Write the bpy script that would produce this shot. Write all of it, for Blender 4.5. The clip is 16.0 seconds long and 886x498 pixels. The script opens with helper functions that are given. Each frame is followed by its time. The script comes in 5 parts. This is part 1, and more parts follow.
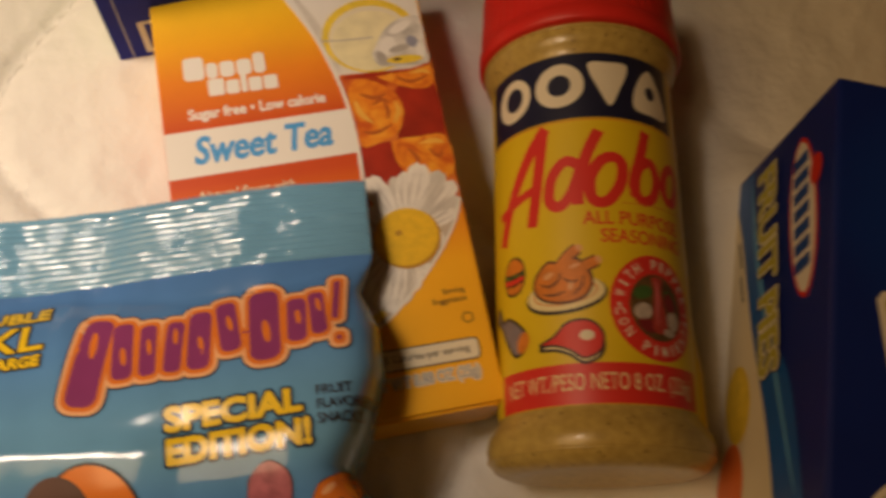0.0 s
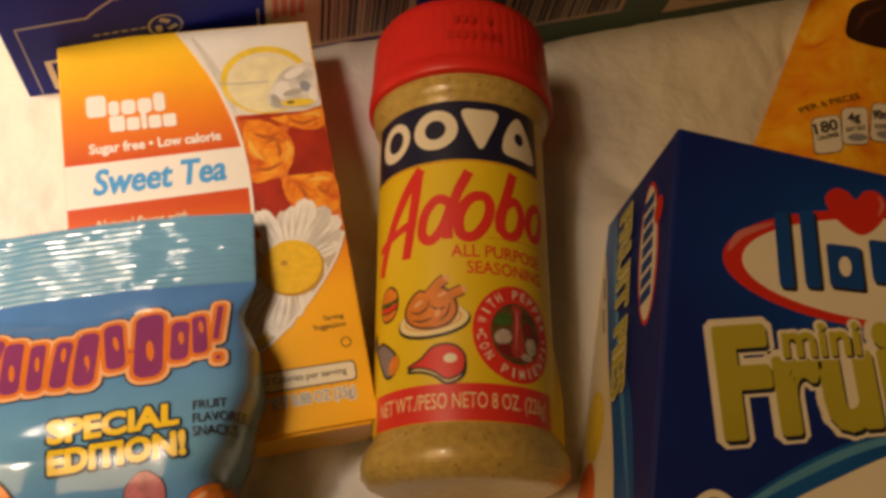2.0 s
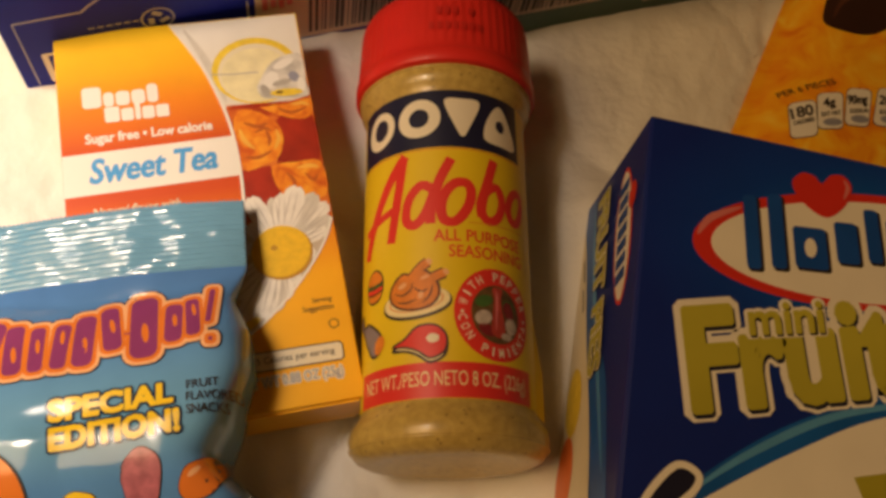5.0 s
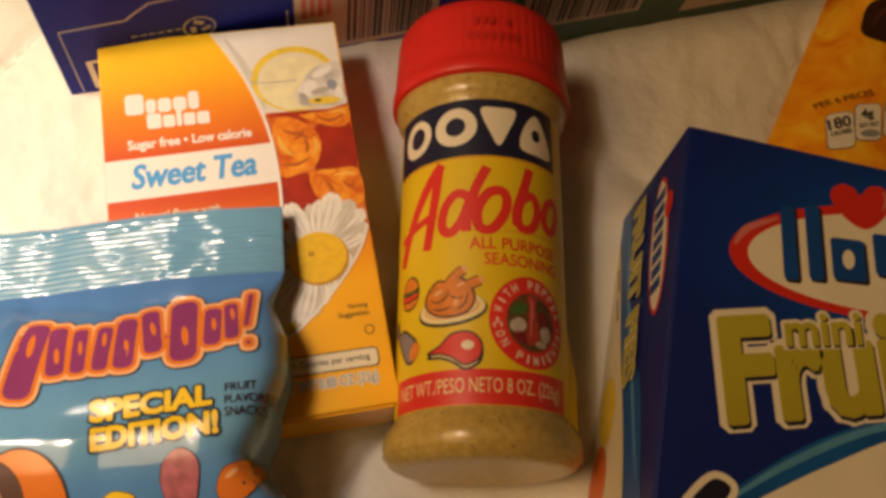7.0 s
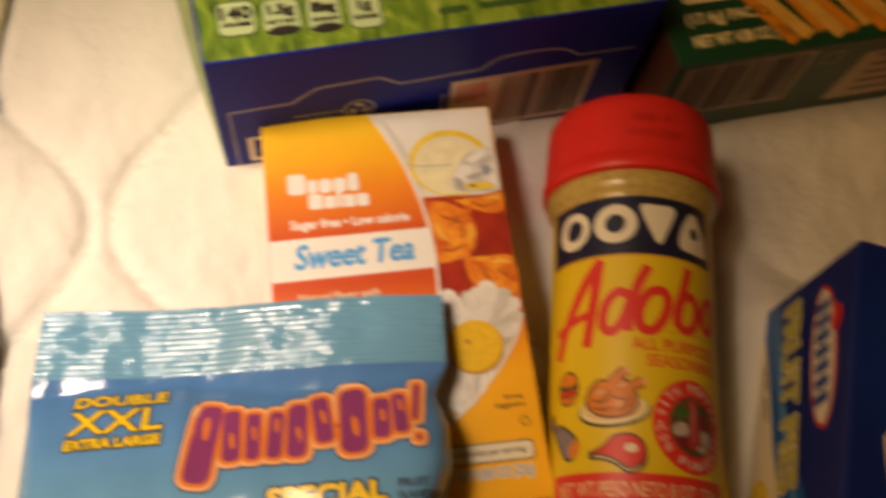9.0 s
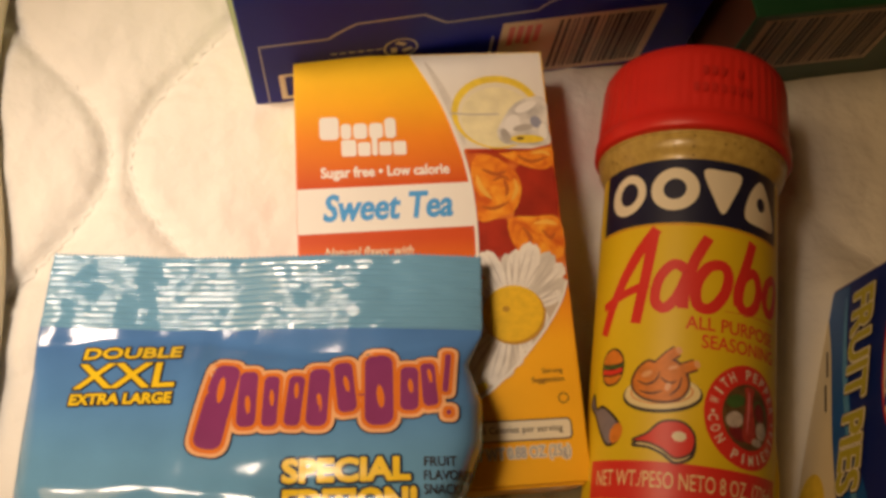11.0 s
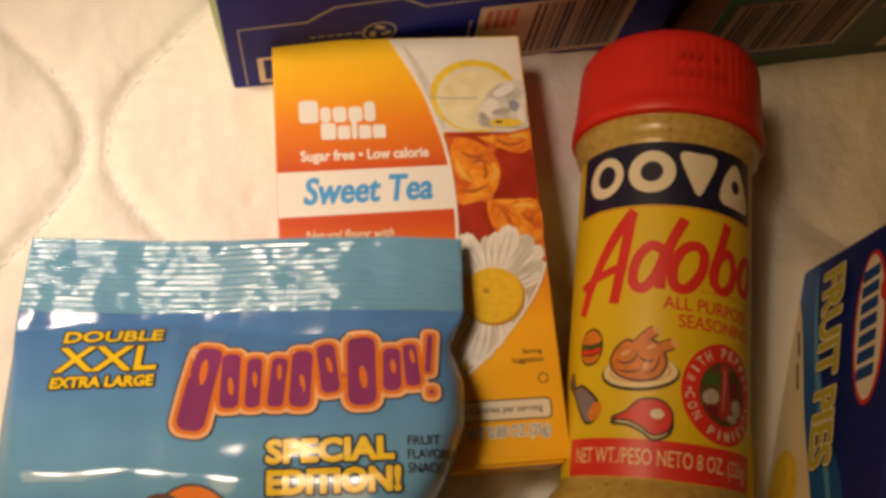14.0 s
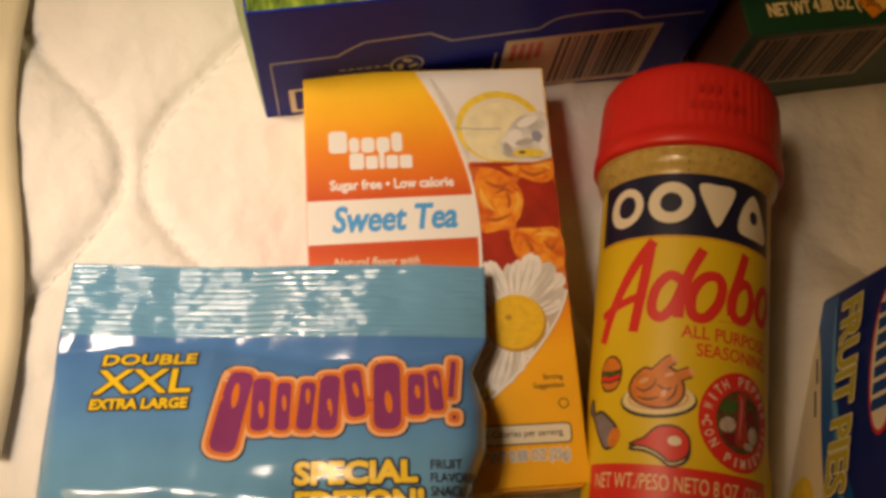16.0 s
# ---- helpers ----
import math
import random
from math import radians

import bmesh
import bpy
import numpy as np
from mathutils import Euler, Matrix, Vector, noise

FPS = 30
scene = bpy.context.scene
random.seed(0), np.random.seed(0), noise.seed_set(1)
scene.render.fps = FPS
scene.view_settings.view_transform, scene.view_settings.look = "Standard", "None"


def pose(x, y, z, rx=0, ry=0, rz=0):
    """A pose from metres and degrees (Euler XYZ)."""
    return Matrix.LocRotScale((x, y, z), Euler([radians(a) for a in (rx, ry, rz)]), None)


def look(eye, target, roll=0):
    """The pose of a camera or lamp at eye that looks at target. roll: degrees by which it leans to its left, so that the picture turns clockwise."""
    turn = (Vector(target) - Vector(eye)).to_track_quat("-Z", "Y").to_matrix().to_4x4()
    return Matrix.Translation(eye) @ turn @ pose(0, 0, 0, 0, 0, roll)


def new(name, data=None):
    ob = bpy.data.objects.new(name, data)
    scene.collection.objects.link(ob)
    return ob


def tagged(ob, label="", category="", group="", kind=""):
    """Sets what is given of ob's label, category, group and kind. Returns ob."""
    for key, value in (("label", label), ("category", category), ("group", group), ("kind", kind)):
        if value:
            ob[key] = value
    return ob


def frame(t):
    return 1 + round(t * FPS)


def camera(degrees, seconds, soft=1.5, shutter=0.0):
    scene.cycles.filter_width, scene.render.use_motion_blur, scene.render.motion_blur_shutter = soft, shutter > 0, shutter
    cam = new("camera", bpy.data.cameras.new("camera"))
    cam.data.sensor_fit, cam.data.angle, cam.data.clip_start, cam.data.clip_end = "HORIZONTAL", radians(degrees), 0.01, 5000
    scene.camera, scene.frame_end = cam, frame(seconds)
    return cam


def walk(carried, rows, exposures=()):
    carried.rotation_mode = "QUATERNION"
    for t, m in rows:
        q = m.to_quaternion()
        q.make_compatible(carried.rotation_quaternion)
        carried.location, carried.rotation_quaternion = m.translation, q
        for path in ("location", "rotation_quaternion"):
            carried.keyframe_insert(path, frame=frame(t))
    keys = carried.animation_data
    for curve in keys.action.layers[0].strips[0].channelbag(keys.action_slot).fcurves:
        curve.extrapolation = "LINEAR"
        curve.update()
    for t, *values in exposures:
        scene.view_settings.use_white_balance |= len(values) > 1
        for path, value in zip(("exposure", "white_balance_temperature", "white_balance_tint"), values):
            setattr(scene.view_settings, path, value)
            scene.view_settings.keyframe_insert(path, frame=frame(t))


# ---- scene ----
cam = camera(50.6, 16.0, soft=3.4, shutter=0.9)
PATH = [
    (0, (-0.00940, -0.05220, 0.27890), (0.03304, 0.04634, -0.00126), 12.80),
    (0.5, (-0.00225, -0.05825, 0.28490), (0.04905, 0.04105, 0.00650), 17.50),
    (1, (-0.00025, -0.06125, 0.29250), (0.05735, 0.04209, 0.01681), 19.80),
    (1.5, (0.00340, -0.06345, 0.29545), (0.06399, 0.04259, 0.02143), 19.70),
    (2, (0.00630, -0.06730, 0.29905), (0.06734, 0.04114, 0.02608), 19.30),
    (2.5, (0.00860, -0.06705, 0.29995), (0.07011, 0.03946, 0.02632), 19.20),
    (3, (0.00700, -0.06760, 0.29995), (0.06833, 0.03692, 0.02552), 19.70),
    (5.5, (0.01020, -0.07240, 0.31220), (0.06825, 0.03109, 0.03667), 18.80),
    (6, (0.00870, -0.07140, 0.31320), (0.06107, 0.03243, 0.03666), 16.10),
    (6.5, (0.00695, -0.07470, 0.31505), (0.05871, 0.03108, 0.03913), 16.10),
    (7, (0.00715, -0.07255, 0.31180), (0.05831, 0.03516, 0.03652), 15.90),
    (7.5, (0.00710, -0.07050, 0.31665), (0.05254, 0.04139, 0.04203), 12.00),
    (8, (-0.00200, -0.06130, 0.31125), (0.05140, 0.05285, 0.03900), 15.30),
    (8.5, (-0.01890, -0.05265, 0.31930), (0.03616, 0.06198, 0.04759), 17.20),
    (9, (-0.03065, -0.04340, 0.32235), (0.01016, 0.06897, 0.04720), 13.40),
    (9.5, (-0.04010, -0.02190, 0.30335), (-0.01476, 0.08082, 0.02263), 10.60),
    (10, (-0.03395, -0.02725, 0.30175), (-0.00725, 0.06994, 0.01919), 12.30),
    (12.5, (-0.02745, -0.02910, 0.30155), (0.00510, 0.06449, 0.01839), 14.90),
    (13, (-0.02975, -0.03350, 0.30025), (0.00670, 0.06040, 0.01766), 16.90),
    (13.5, (-0.02835, -0.03050, 0.30225), (0.00975, 0.06130, 0.01919), 18.30),
    (14, (-0.03320, -0.03060, 0.30285), (0.00580, 0.05999, 0.01953), 19.30),
    (14.5, (-0.03420, -0.02875, 0.30310), (0.00209, 0.06032, 0.01894), 18.40),
    (15, (-0.03360, -0.02985, 0.30755), (0.00240, 0.06059, 0.02378), 18.10),
    (15.5, (-0.03615, -0.03105, 0.31175), (-0.00480, 0.06420, 0.02900), 15.00),
    (16, (-0.03255, -0.02810, 0.31310), (-0.00255, 0.06625, 0.02991), 14.30),
]
walk(cam, [(t, look(eye, target, roll)) for t, eye, target, roll in PATH],
     [(0, -0.58), (1.0, -0.30), (3.0, -0.02), (5.5, 0.05), (7.0, 0.04), (7.5, -0.08), (9.0, -0.14), (9.5, -0.44), (10.0, -0.34), (12.5, -0.28), (16, -0.33)])

# ---------------------------------------------------------------- light
world = bpy.data.worlds.new("room_light")
scene.world = world
world.use_nodes = True
world.node_tree.nodes["Background"].inputs[0].default_value = (1.0, 0.72, 0.45, 1)
world.node_tree.nodes["Background"].inputs[1].default_value = 0.085
BED = 0.0


def lamp(name, place, target, watts, size, colour):
    data = bpy.data.lights.new(name, "AREA")
    data.shape, data.size, data.energy, data.color = "DISK", size, watts, colour
    ob = new(name, data)
    ob.matrix_world = look(place, target)
    return ob


bulb = bpy.data.lights.new("bedside_lamp_light", "SPOT")
bulb.energy, bulb.shadow_soft_size, bulb.color = 19.8, 0.085, (1.0, 0.80, 0.62)
bulb.spot_size, bulb.spot_blend = radians(34.2), 1.0
new("bedside_lamp_light", bulb).matrix_world = look((-0.30, 0.115, 0.54), (-0.086, 0.080, 0.0))
# Unseen warm fill lamp, added at mid height on the left to lift the dim side.
lamp("room_fill_light", (-0.92, 0.04, 1.22), (0.1, 0.0, 0.0), 10.8, 0.85, (1.0, 0.61, 0.26))


# ---------------------------------------------------------------- materials
def mat(name, colour, rough=0.5, vary=0.06, scale=60.0, bump=0.0, bump_scale=400.0, bump_depth=0.0006, metal=0.0, coat=0.0, spec=0.5, colour_b=None):
    m = bpy.data.materials.new(name)
    m.use_nodes = True
    nt = m.node_tree
    b = nt.nodes["Principled BSDF"]
    b.inputs["Roughness"].default_value = rough
    b.inputs["Metallic"].default_value = metal
    b.inputs["Coat Weight"].default_value = coat
    b.inputs["Coat Roughness"].default_value = 0.12
    b.inputs["Specular IOR Level"].default_value = spec
    co = nt.nodes.new("ShaderNodeTexCoord")
    no = nt.nodes.new("ShaderNodeTexNoise")
    no.inputs["Scale"].default_value = scale
    no.inputs["Detail"].default_value = 4
    nt.links.new(co.outputs["Object"], no.inputs["Vector"])
    ramp = nt.nodes.new("ShaderNodeValToRGB")
    c2 = colour_b or tuple(max(0, c * (1 - 2 * vary)) for c in colour)
    ramp.color_ramp.elements[0].position, ramp.color_ramp.elements[1].position = 0.3, 0.7
    ramp.color_ramp.elements[0].color = (*c2, 1)
    ramp.color_ramp.elements[1].color = (*colour, 1)
    nt.links.new(no.outputs[0], ramp.inputs[0])
    nt.links.new(ramp.outputs[0], b.inputs["Base Color"])
    if bump:
        n2 = nt.nodes.new("ShaderNodeTexNoise")
        n2.inputs["Scale"].default_value = bump_scale
        n2.inputs["Detail"].default_value = 3
        nt.links.new(co.outputs["Object"], n2.inputs["Vector"])
        bp = nt.nodes.new("ShaderNodeBump")
        bp.inputs["Strength"].default_value = bump
        bp.inputs["Distance"].default_value = bump_depth
        nt.links.new(n2.outputs[0], bp.inputs["Height"])
        nt.links.new(bp.outputs[0], b.inputs["Normal"])
    return m


def graded(name, axis, stops, rough=0.4, coat=0.1, grain=0.04):
    """A printed colour blend along a local axis: stops of (metres, colour)."""
    m = mat(name, (1, 1, 1), rough, coat=coat)
    nt = m.node_tree
    b = nt.nodes["Principled BSDF"]
    co = next(n for n in nt.nodes if n.type == "TEX_COORD")
    sep = nt.nodes.new("ShaderNodeSeparateXYZ")
    nt.links.new(co.outputs["Object"], sep.inputs[0])
    lo, hi = stops[0][0], stops[-1][0]
    mr = nt.nodes.new("ShaderNodeMapRange")
    mr.inputs[1].default_value, mr.inputs[2].default_value = lo, hi
    nt.links.new(sep.outputs[axis], mr.inputs[0])
    ramp = nt.nodes.new("ShaderNodeValToRGB")
    els = ramp.color_ramp.elements
    while len(els) < len(stops):
        els.new(0.5)
    for e, (p, c) in zip(els, stops):
        e.position, e.color = (p - lo) / (hi - lo), (*c, 1)
    nt.links.new(mr.outputs[0], ramp.inputs[0])
    noise_ramp = next(n for n in nt.nodes if n.type == "VALTORGB" and n is not ramp)
    noise_ramp.color_ramp.elements[0].color = (1 - 2 * grain,) * 3 + (1,)
    mix = nt.nodes.new("ShaderNodeMix")
    mix.data_type, mix.blend_type = "RGBA", "MULTIPLY"
    mix.inputs[0].default_value = 1.0
    nt.links.new(ramp.outputs[0], mix.inputs[6])
    nt.links.new(noise_ramp.outputs[0], mix.inputs[7])
    nt.links.new(mix.outputs[2], b.inputs["Base Color"])
    return m


def cells(name, stops, scale, rough=0.4, stretch=(1, 1, 1), coat=0.1):
    """A print of patchy cells, such as cubes in a drink or blades of grass."""
    m = mat(name, (1, 1, 1), rough, coat=coat)
    nt = m.node_tree
    b = nt.nodes["Principled BSDF"]
    co = next(n for n in nt.nodes if n.type == "TEX_COORD")
    mp = nt.nodes.new("ShaderNodeMapping")
    mp.inputs["Scale"].default_value = stretch
    nt.links.new(co.outputs["Object"], mp.inputs[0])
    v = nt.nodes.new("ShaderNodeTexNoise")
    v.inputs["Scale"].default_value = scale
    v.inputs["Detail"].default_value = 3
    v.inputs["Distortion"].default_value = 1.2
    nt.links.new(mp.outputs[0], v.inputs["Vector"])
    ramp = nt.nodes.new("ShaderNodeValToRGB")
    els = ramp.color_ramp.elements
    while len(els) < len(stops):
        els.new(0.5)
    for e, (p, c) in zip(els, stops):
        e.position, e.color = p, (*c, 1)
    nt.links.new(v.outputs[0], ramp.inputs[0])
    nt.links.new(ramp.outputs[0], b.inputs["Base Color"])
    return m


QUILT = mat("quilt_cotton", (0.80, 0.78, 0.74), 0.9, vary=0.035, scale=18, bump=0.45, bump_scale=170, bump_depth=0.0022, spec=0.2)
THREAD = mat("thread", (0.88, 0.86, 0.82), 0.8, spec=0.2)
TEA_CARD = graded("tea_carton_print", 1, [(0.0, (0.92, 0.47, 0.012)), (0.042, (0.92, 0.45, 0.012)), (0.062, (0.82, 0.22, 0.012)), (0.077, (0.60, 0.075, 0.012)),
                                          (0.095, (0.62, 0.085, 0.012)), (0.112, (0.82, 0.25, 0.012)), (0.126, (0.92, 0.46, 0.012)), (0.142, (0.95, 0.62, 0.02))])
def speckled(m, scale, colour, limit):
    """Small dark flecks over a material's own colour."""
    nt = m.node_tree
    b = nt.nodes["Principled BSDF"]
    old = b.inputs["Base Color"].links[0].from_socket
    co = next(n for n in nt.nodes if n.type == "TEX_COORD")
    v = nt.nodes.new("ShaderNodeTexVoronoi")
    v.inputs["Scale"].default_value = scale
    nt.links.new(co.outputs["Object"], v.inputs["Vector"])
    ramp = nt.nodes.new("ShaderNodeValToRGB")
    ramp.color_ramp.elements[0].position, ramp.color_ramp.elements[1].position = limit * 0.6, limit
    ramp.color_ramp.elements[0].color, ramp.color_ramp.elements[1].color = (1, 1, 1, 1), (0, 0, 0, 1)
    nt.links.new(v.outputs["Distance"], ramp.inputs[0])
    mix = nt.nodes.new("ShaderNodeMix")
    mix.data_type = "RGBA"
    nt.links.new(ramp.outputs[0], mix.inputs[0])
    nt.links.new(old, mix.inputs[6])
    mix.inputs[7].default_value = (*colour, 1)
    nt.links.new(mix.outputs[2], b.inputs["Base Color"])
    return m


WHITE = mat("white_print", (0.82, 0.79, 0.74), 0.45, vary=0.02)
CREAM = mat("cream_print", (0.78, 0.70, 0.52), 0.45, vary=0.03)
PHOTO = graded("photo_ground_print", 1, [(0.0, (0.62, 0.52, 0.38)), (0.06, (0.55, 0.46, 0.36)), (0.10, (0.72, 0.66, 0.58)), (0.142, (0.84, 0.82, 0.78))])
TEA_DRINK = cells("iced_tea_print", [(0.30, (0.30, 0.028, 0.006)), (0.45, (0.46, 0.055, 0.010)), (0.55, (0.62, 0.13, 0.018)), (0.7, (0.80, 0.30, 0.05))], 48)
LEMON = mat("lemon_rind_print", (0.85, 0.62, 0.05), 0.45, vary=0.1, scale=300)
LEMON_FLESH = mat("lemon_flesh_print", (0.84, 0.76, 0.46), 0.45, vary=0.08, scale=220)
ICE = mat("ice_print", (0.80, 0.76, 0.70), 0.4, vary=0.25, scale=160)
PETAL = mat("petal_print", (0.84, 0.80, 0.74), 0.45, vary=0.08, scale=260)
PETAL_SHADE = mat("shaded_petal_print", (0.66, 0.62, 0.56), 0.45, vary=0.08, scale=260)
GREY_WASH = mat("grey_wash_print", (0.50, 0.46, 0.41), 0.45, vary=0.12, scale=120)
DEEP_TEA = mat("deep_tea_print", (0.42, 0.030, 0.010), 0.4, vary=0.2, scale=120, coat=0.1)
AMBER_CUBE = cells("amber_cube_print", [(0.30, (0.58, 0.10, 0.010)), (0.48, (0.78, 0.24, 0.015)), (0.66, (0.86, 0.36, 0.03))], 150)
RUST_INK = mat("rust_ink", (0.50, 0.11, 0.015), 0.45, vary=0.1)
GOLD_INK = mat("gold_ink", (0.88, 0.46, 0.07), 0.45, vary=0.1)
DAISY_DIMPLE = mat("daisy_dimple_print", (0.50, 0.26, 0.02), 0.5)
PETAL_LINE = mat("petal_crease_print", (0.50, 0.46, 0.42), 0.5)
DAISY = mat("daisy_eye_print", (0.84, 0.52, 0.015), 0.5, vary=0.09, scale=420)
SKYBLUE = mat("blue_ink", (0.07, 0.34, 0.74), 0.45, vary=0.03)
SLATE = mat("slate_ink", (0.30, 0.31, 0.40), 0.45)
DARK = mat("dark_ink", (0.03, 0.022, 0.018), 0.45)
ORANGE = mat("orange_ink", (0.78, 0.17, 0.03), 0.45)
POWDER = mat("seasoning_powder", (0.54, 0.38, 0.10), 0.34, scale=420, colour_b=(0.40, 0.27, 0.065), coat=0.35, spec=0.35)
speckled(POWDER, 330, (0.20, 0.12, 0.035), 0.17)
CAP_RED = mat("red_cap_plastic", (0.70, 0.028, 0.020), 0.38, vary=0.05, scale=90, spec=0.4)
CAP_INK = mat("stamped_ink", (0.58, 0.022, 0.016), 0.4)
LABEL_YELLOW = mat("yellow_label_paper", (0.74, 0.52, 0.012), 0.42, vary=0.03, scale=40)
NAVY = mat("navy_print", (0.012, 0.014, 0.045), 0.42, vary=0.1)
RED = mat("red_print", (0.70, 0.034, 0.024), 0.42, vary=0.04)
PALE_YELLOW = mat("pale_yellow_print", (0.84, 0.70, 0.36), 0.45)
ROAST = mat("roast_print", (0.74, 0.23, 0.025), 0.45, vary=0.12, scale=300)
FISH = mat("fish_print", (0.22, 0.19, 0.22), 0.45, vary=0.1, scale=300)
GREENINK = mat("leaf_ink", (0.06, 0.14, 0.03), 0.45, vary=0.15, scale=300)
BOX_BLUE = mat("blue_carton", (0.012, 0.024, 0.40), 0.42, vary=0.06, spec=0.12)
PIE_BLUE = graded("pie_carton_print", 1, [(0.0, (0.003, 0.105, 0.44)), (0.022, (0.003, 0.085, 0.42)), (0.034, (0.003, 0.045, 0.33)), (0.052, (0.004, 0.022, 0.24)), (0.10, (0.004, 0.018, 0.21))], coat=0.0)


def glow_round(m, x, y, squash):
    """Turns a print's colour blend into one that spreads from a point in an oval."""
    nt = m.node_tree
    co = next(n for n in nt.nodes if n.type == "TEX_COORD")
    mr = next(n for n in nt.nodes if n.type == "MAP_RANGE")
    mp = nt.nodes.new("ShaderNodeMapping")
    mp.inputs["Location"].default_value = (-x * squash, -y, 0)
    mp.inputs["Scale"].default_value = (squash, 1, 0)
    nt.links.new(co.outputs["Object"], mp.inputs[0])
    far = nt.nodes.new("ShaderNodeVectorMath")
    far.operation = "LENGTH"
    nt.links.new(mp.outputs[0], far.inputs[0])
    nt.links.new(far.outputs["Value"], mr.inputs[0])


glow_round(PIE_BLUE, 0.080, -0.034, 0.62)
GRASS = cells("grass_print", [(0.3, (0.05, 0.09, 0.008)), (0.46, (0.15, 0.26, 0.02)), (0.60, (0.30, 0.42, 0.04)), (0.74, (0.50, 0.58, 0.11))], 240, stretch=(1, 0.25, 1))
GREEN_BOX = mat("dark_green_carton", (0.010, 0.070, 0.030), 0.4, vary=0.12, coat=0.1)
BROWN_BOX = mat("brown_carton_end", (0.10, 0.035, 0.02), 0.45, vary=0.2, scale=50)
CANDY = cells("orange_pouch_print", [(0.26, (0.74, 0.16, 0.006)), (0.40, (0.88, 0.32, 0.010)), (0.56, (0.94, 0.46, 0.015)), (0.72, (0.96, 0.60, 0.05))], 62, rough=0.35)
CHOC = mat("chocolate_print", (0.035, 0.014, 0.010), 0.4)
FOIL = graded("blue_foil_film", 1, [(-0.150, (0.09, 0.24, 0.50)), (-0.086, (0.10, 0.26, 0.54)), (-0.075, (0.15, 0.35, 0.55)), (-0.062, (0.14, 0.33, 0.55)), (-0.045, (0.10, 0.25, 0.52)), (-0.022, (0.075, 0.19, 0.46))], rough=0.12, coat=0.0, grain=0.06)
FOIL_SEAL = mat("blue_foil_seal", (0.17, 0.38, 0.58), 0.10, vary=0.08, scale=20, coat=0.6)
PURPLE = mat("purple_print", (0.27, 0.05, 0.17), 0.2, vary=0.08, coat=0.5)
PEACH = mat("peach_print", (0.86, 0.46, 0.22), 0.2, coat=0.5)
RUST = mat("rust_orange_print", (0.74, 0.20, 0.03), 0.2, coat=0.5)
YELLOW = mat("yellow_print", (0.86, 0.58, 0.02), 0.32, coat=0.1)
DARK_GLOW = mat("dark_blue_shadow_print", (0.022, 0.045, 0.09), 0.2, vary=0.1)
GUMMY = mat("pink_sweet_print", (0.52, 0.16, 0.20), 0.3, vary=0.2, scale=400)
LIME = graded("lime_print", 1, [(-0.13, (0.34, 0.31, 0.02)), (-0.05, (0.56, 0.52, 0.06))])
PIE_WHITE = mat("pie_panel_print", (0.90, 0.87, 0.80), 0.42, vary=0.03)
TEAL = mat("teal_print", (0.008, 0.12, 0.50), 0.4, vary=0.12, scale=50)
SLATE_LIGHT = mat("pale_blue_ink", (0.50, 0.52, 0.66), 0.4)
PINK = mat("pink_ink", (0.74, 0.22, 0.22), 0.45)
PINK_CREAM = mat("faded_cream_print", (0.66, 0.52, 0.40), 0.5, vary=0.05)
LIME_PALE = mat("pale_lime_print", (0.55, 0.68, 0.34), 0.45, vary=0.04)
STICK = mat("orange_stick_print", (0.86, 0.32, 0.02), 0.45, vary=0.12, scale=150)
STICK_DARK = mat("golden_stick_print", (0.90, 0.52, 0.10), 0.45, vary=0.12, scale=150)
TEAL_DEEP = mat("deep_blue_print", (0.008, 0.080, 0.42), 0.4, vary=0.08)
TEAL_PALE = mat("pale_teal_print", (0.11, 0.37, 0.74), 0.4, vary=0.1)
PAPER = mat("cream_envelope_paper", (0.80, 0.71, 0.50), 0.6, vary=0.06, scale=20, bump=0.2, bump_scale=300)
WALL = mat("wall_paint", (0.55, 0.42, 0.30), 0.9, scale=4)
WOOD = mat("floor_wood", (0.22, 0.12, 0.06), 0.6, vary=0.2, scale=6)


# ---------------------------------------------------------------- helpers
def part(name, bm, material, parent, label="", smooth=False):
    me = bpy.data.meshes.new(name)
    bm.to_mesh(me)
    bm.free()
    me.materials.append(material)
    if smooth:
        for p in me.polygons:
            p.use_smooth = True
    ob = new(name, me)
    ob.parent = parent
    if label:
        tagged(ob, label)
    return ob


def thing(name, m, label, category, group=""):
    ob = new(name)
    ob.empty_display_size = 0.02
    ob.matrix_world = m
    return tagged(ob, label, category, group)


def block(x0, x1, y0, y1, z0, z1, bevel=0.0006):
    bm = bmesh.new()
    bmesh.ops.create_cube(bm, size=1)
    for v in bm.verts:
        v.co = ((x0 + x1) / 2 + v.co.x * (x1 - x0), (y0 + y1) / 2 + v.co.y * (y1 - y0), (z0 + z1) / 2 + v.co.z * (z1 - z0))
    if bevel:
        bmesh.ops.bevel(bm, geom=bm.edges[:], offset=bevel, segments=2, affect="EDGES", profile=0.6)
    return bm


def curve(points, steps=8, closed=False):
    """A smooth line through the points."""
    p = [Vector((*q, 0)) for q in points]
    n, out = len(p), []
    for i in range(n if closed else n - 1):
        a, b = p[i], p[(i + 1) % n]
        o = p[(i - 1) % n] if closed or i else a
        c = p[(i + 2) % n] if closed or i < n - 2 else b
        for k in range(steps):
            t = k / steps
            out.append(0.5 * ((2 * a) + (b - o) * t + (2 * o - 5 * a + 4 * b - c) * t * t + (3 * a - o - 3 * b + c) * t ** 3))
    if not closed:
        out.append(p[-1])
    return [(v.x, v.y) for v in out]


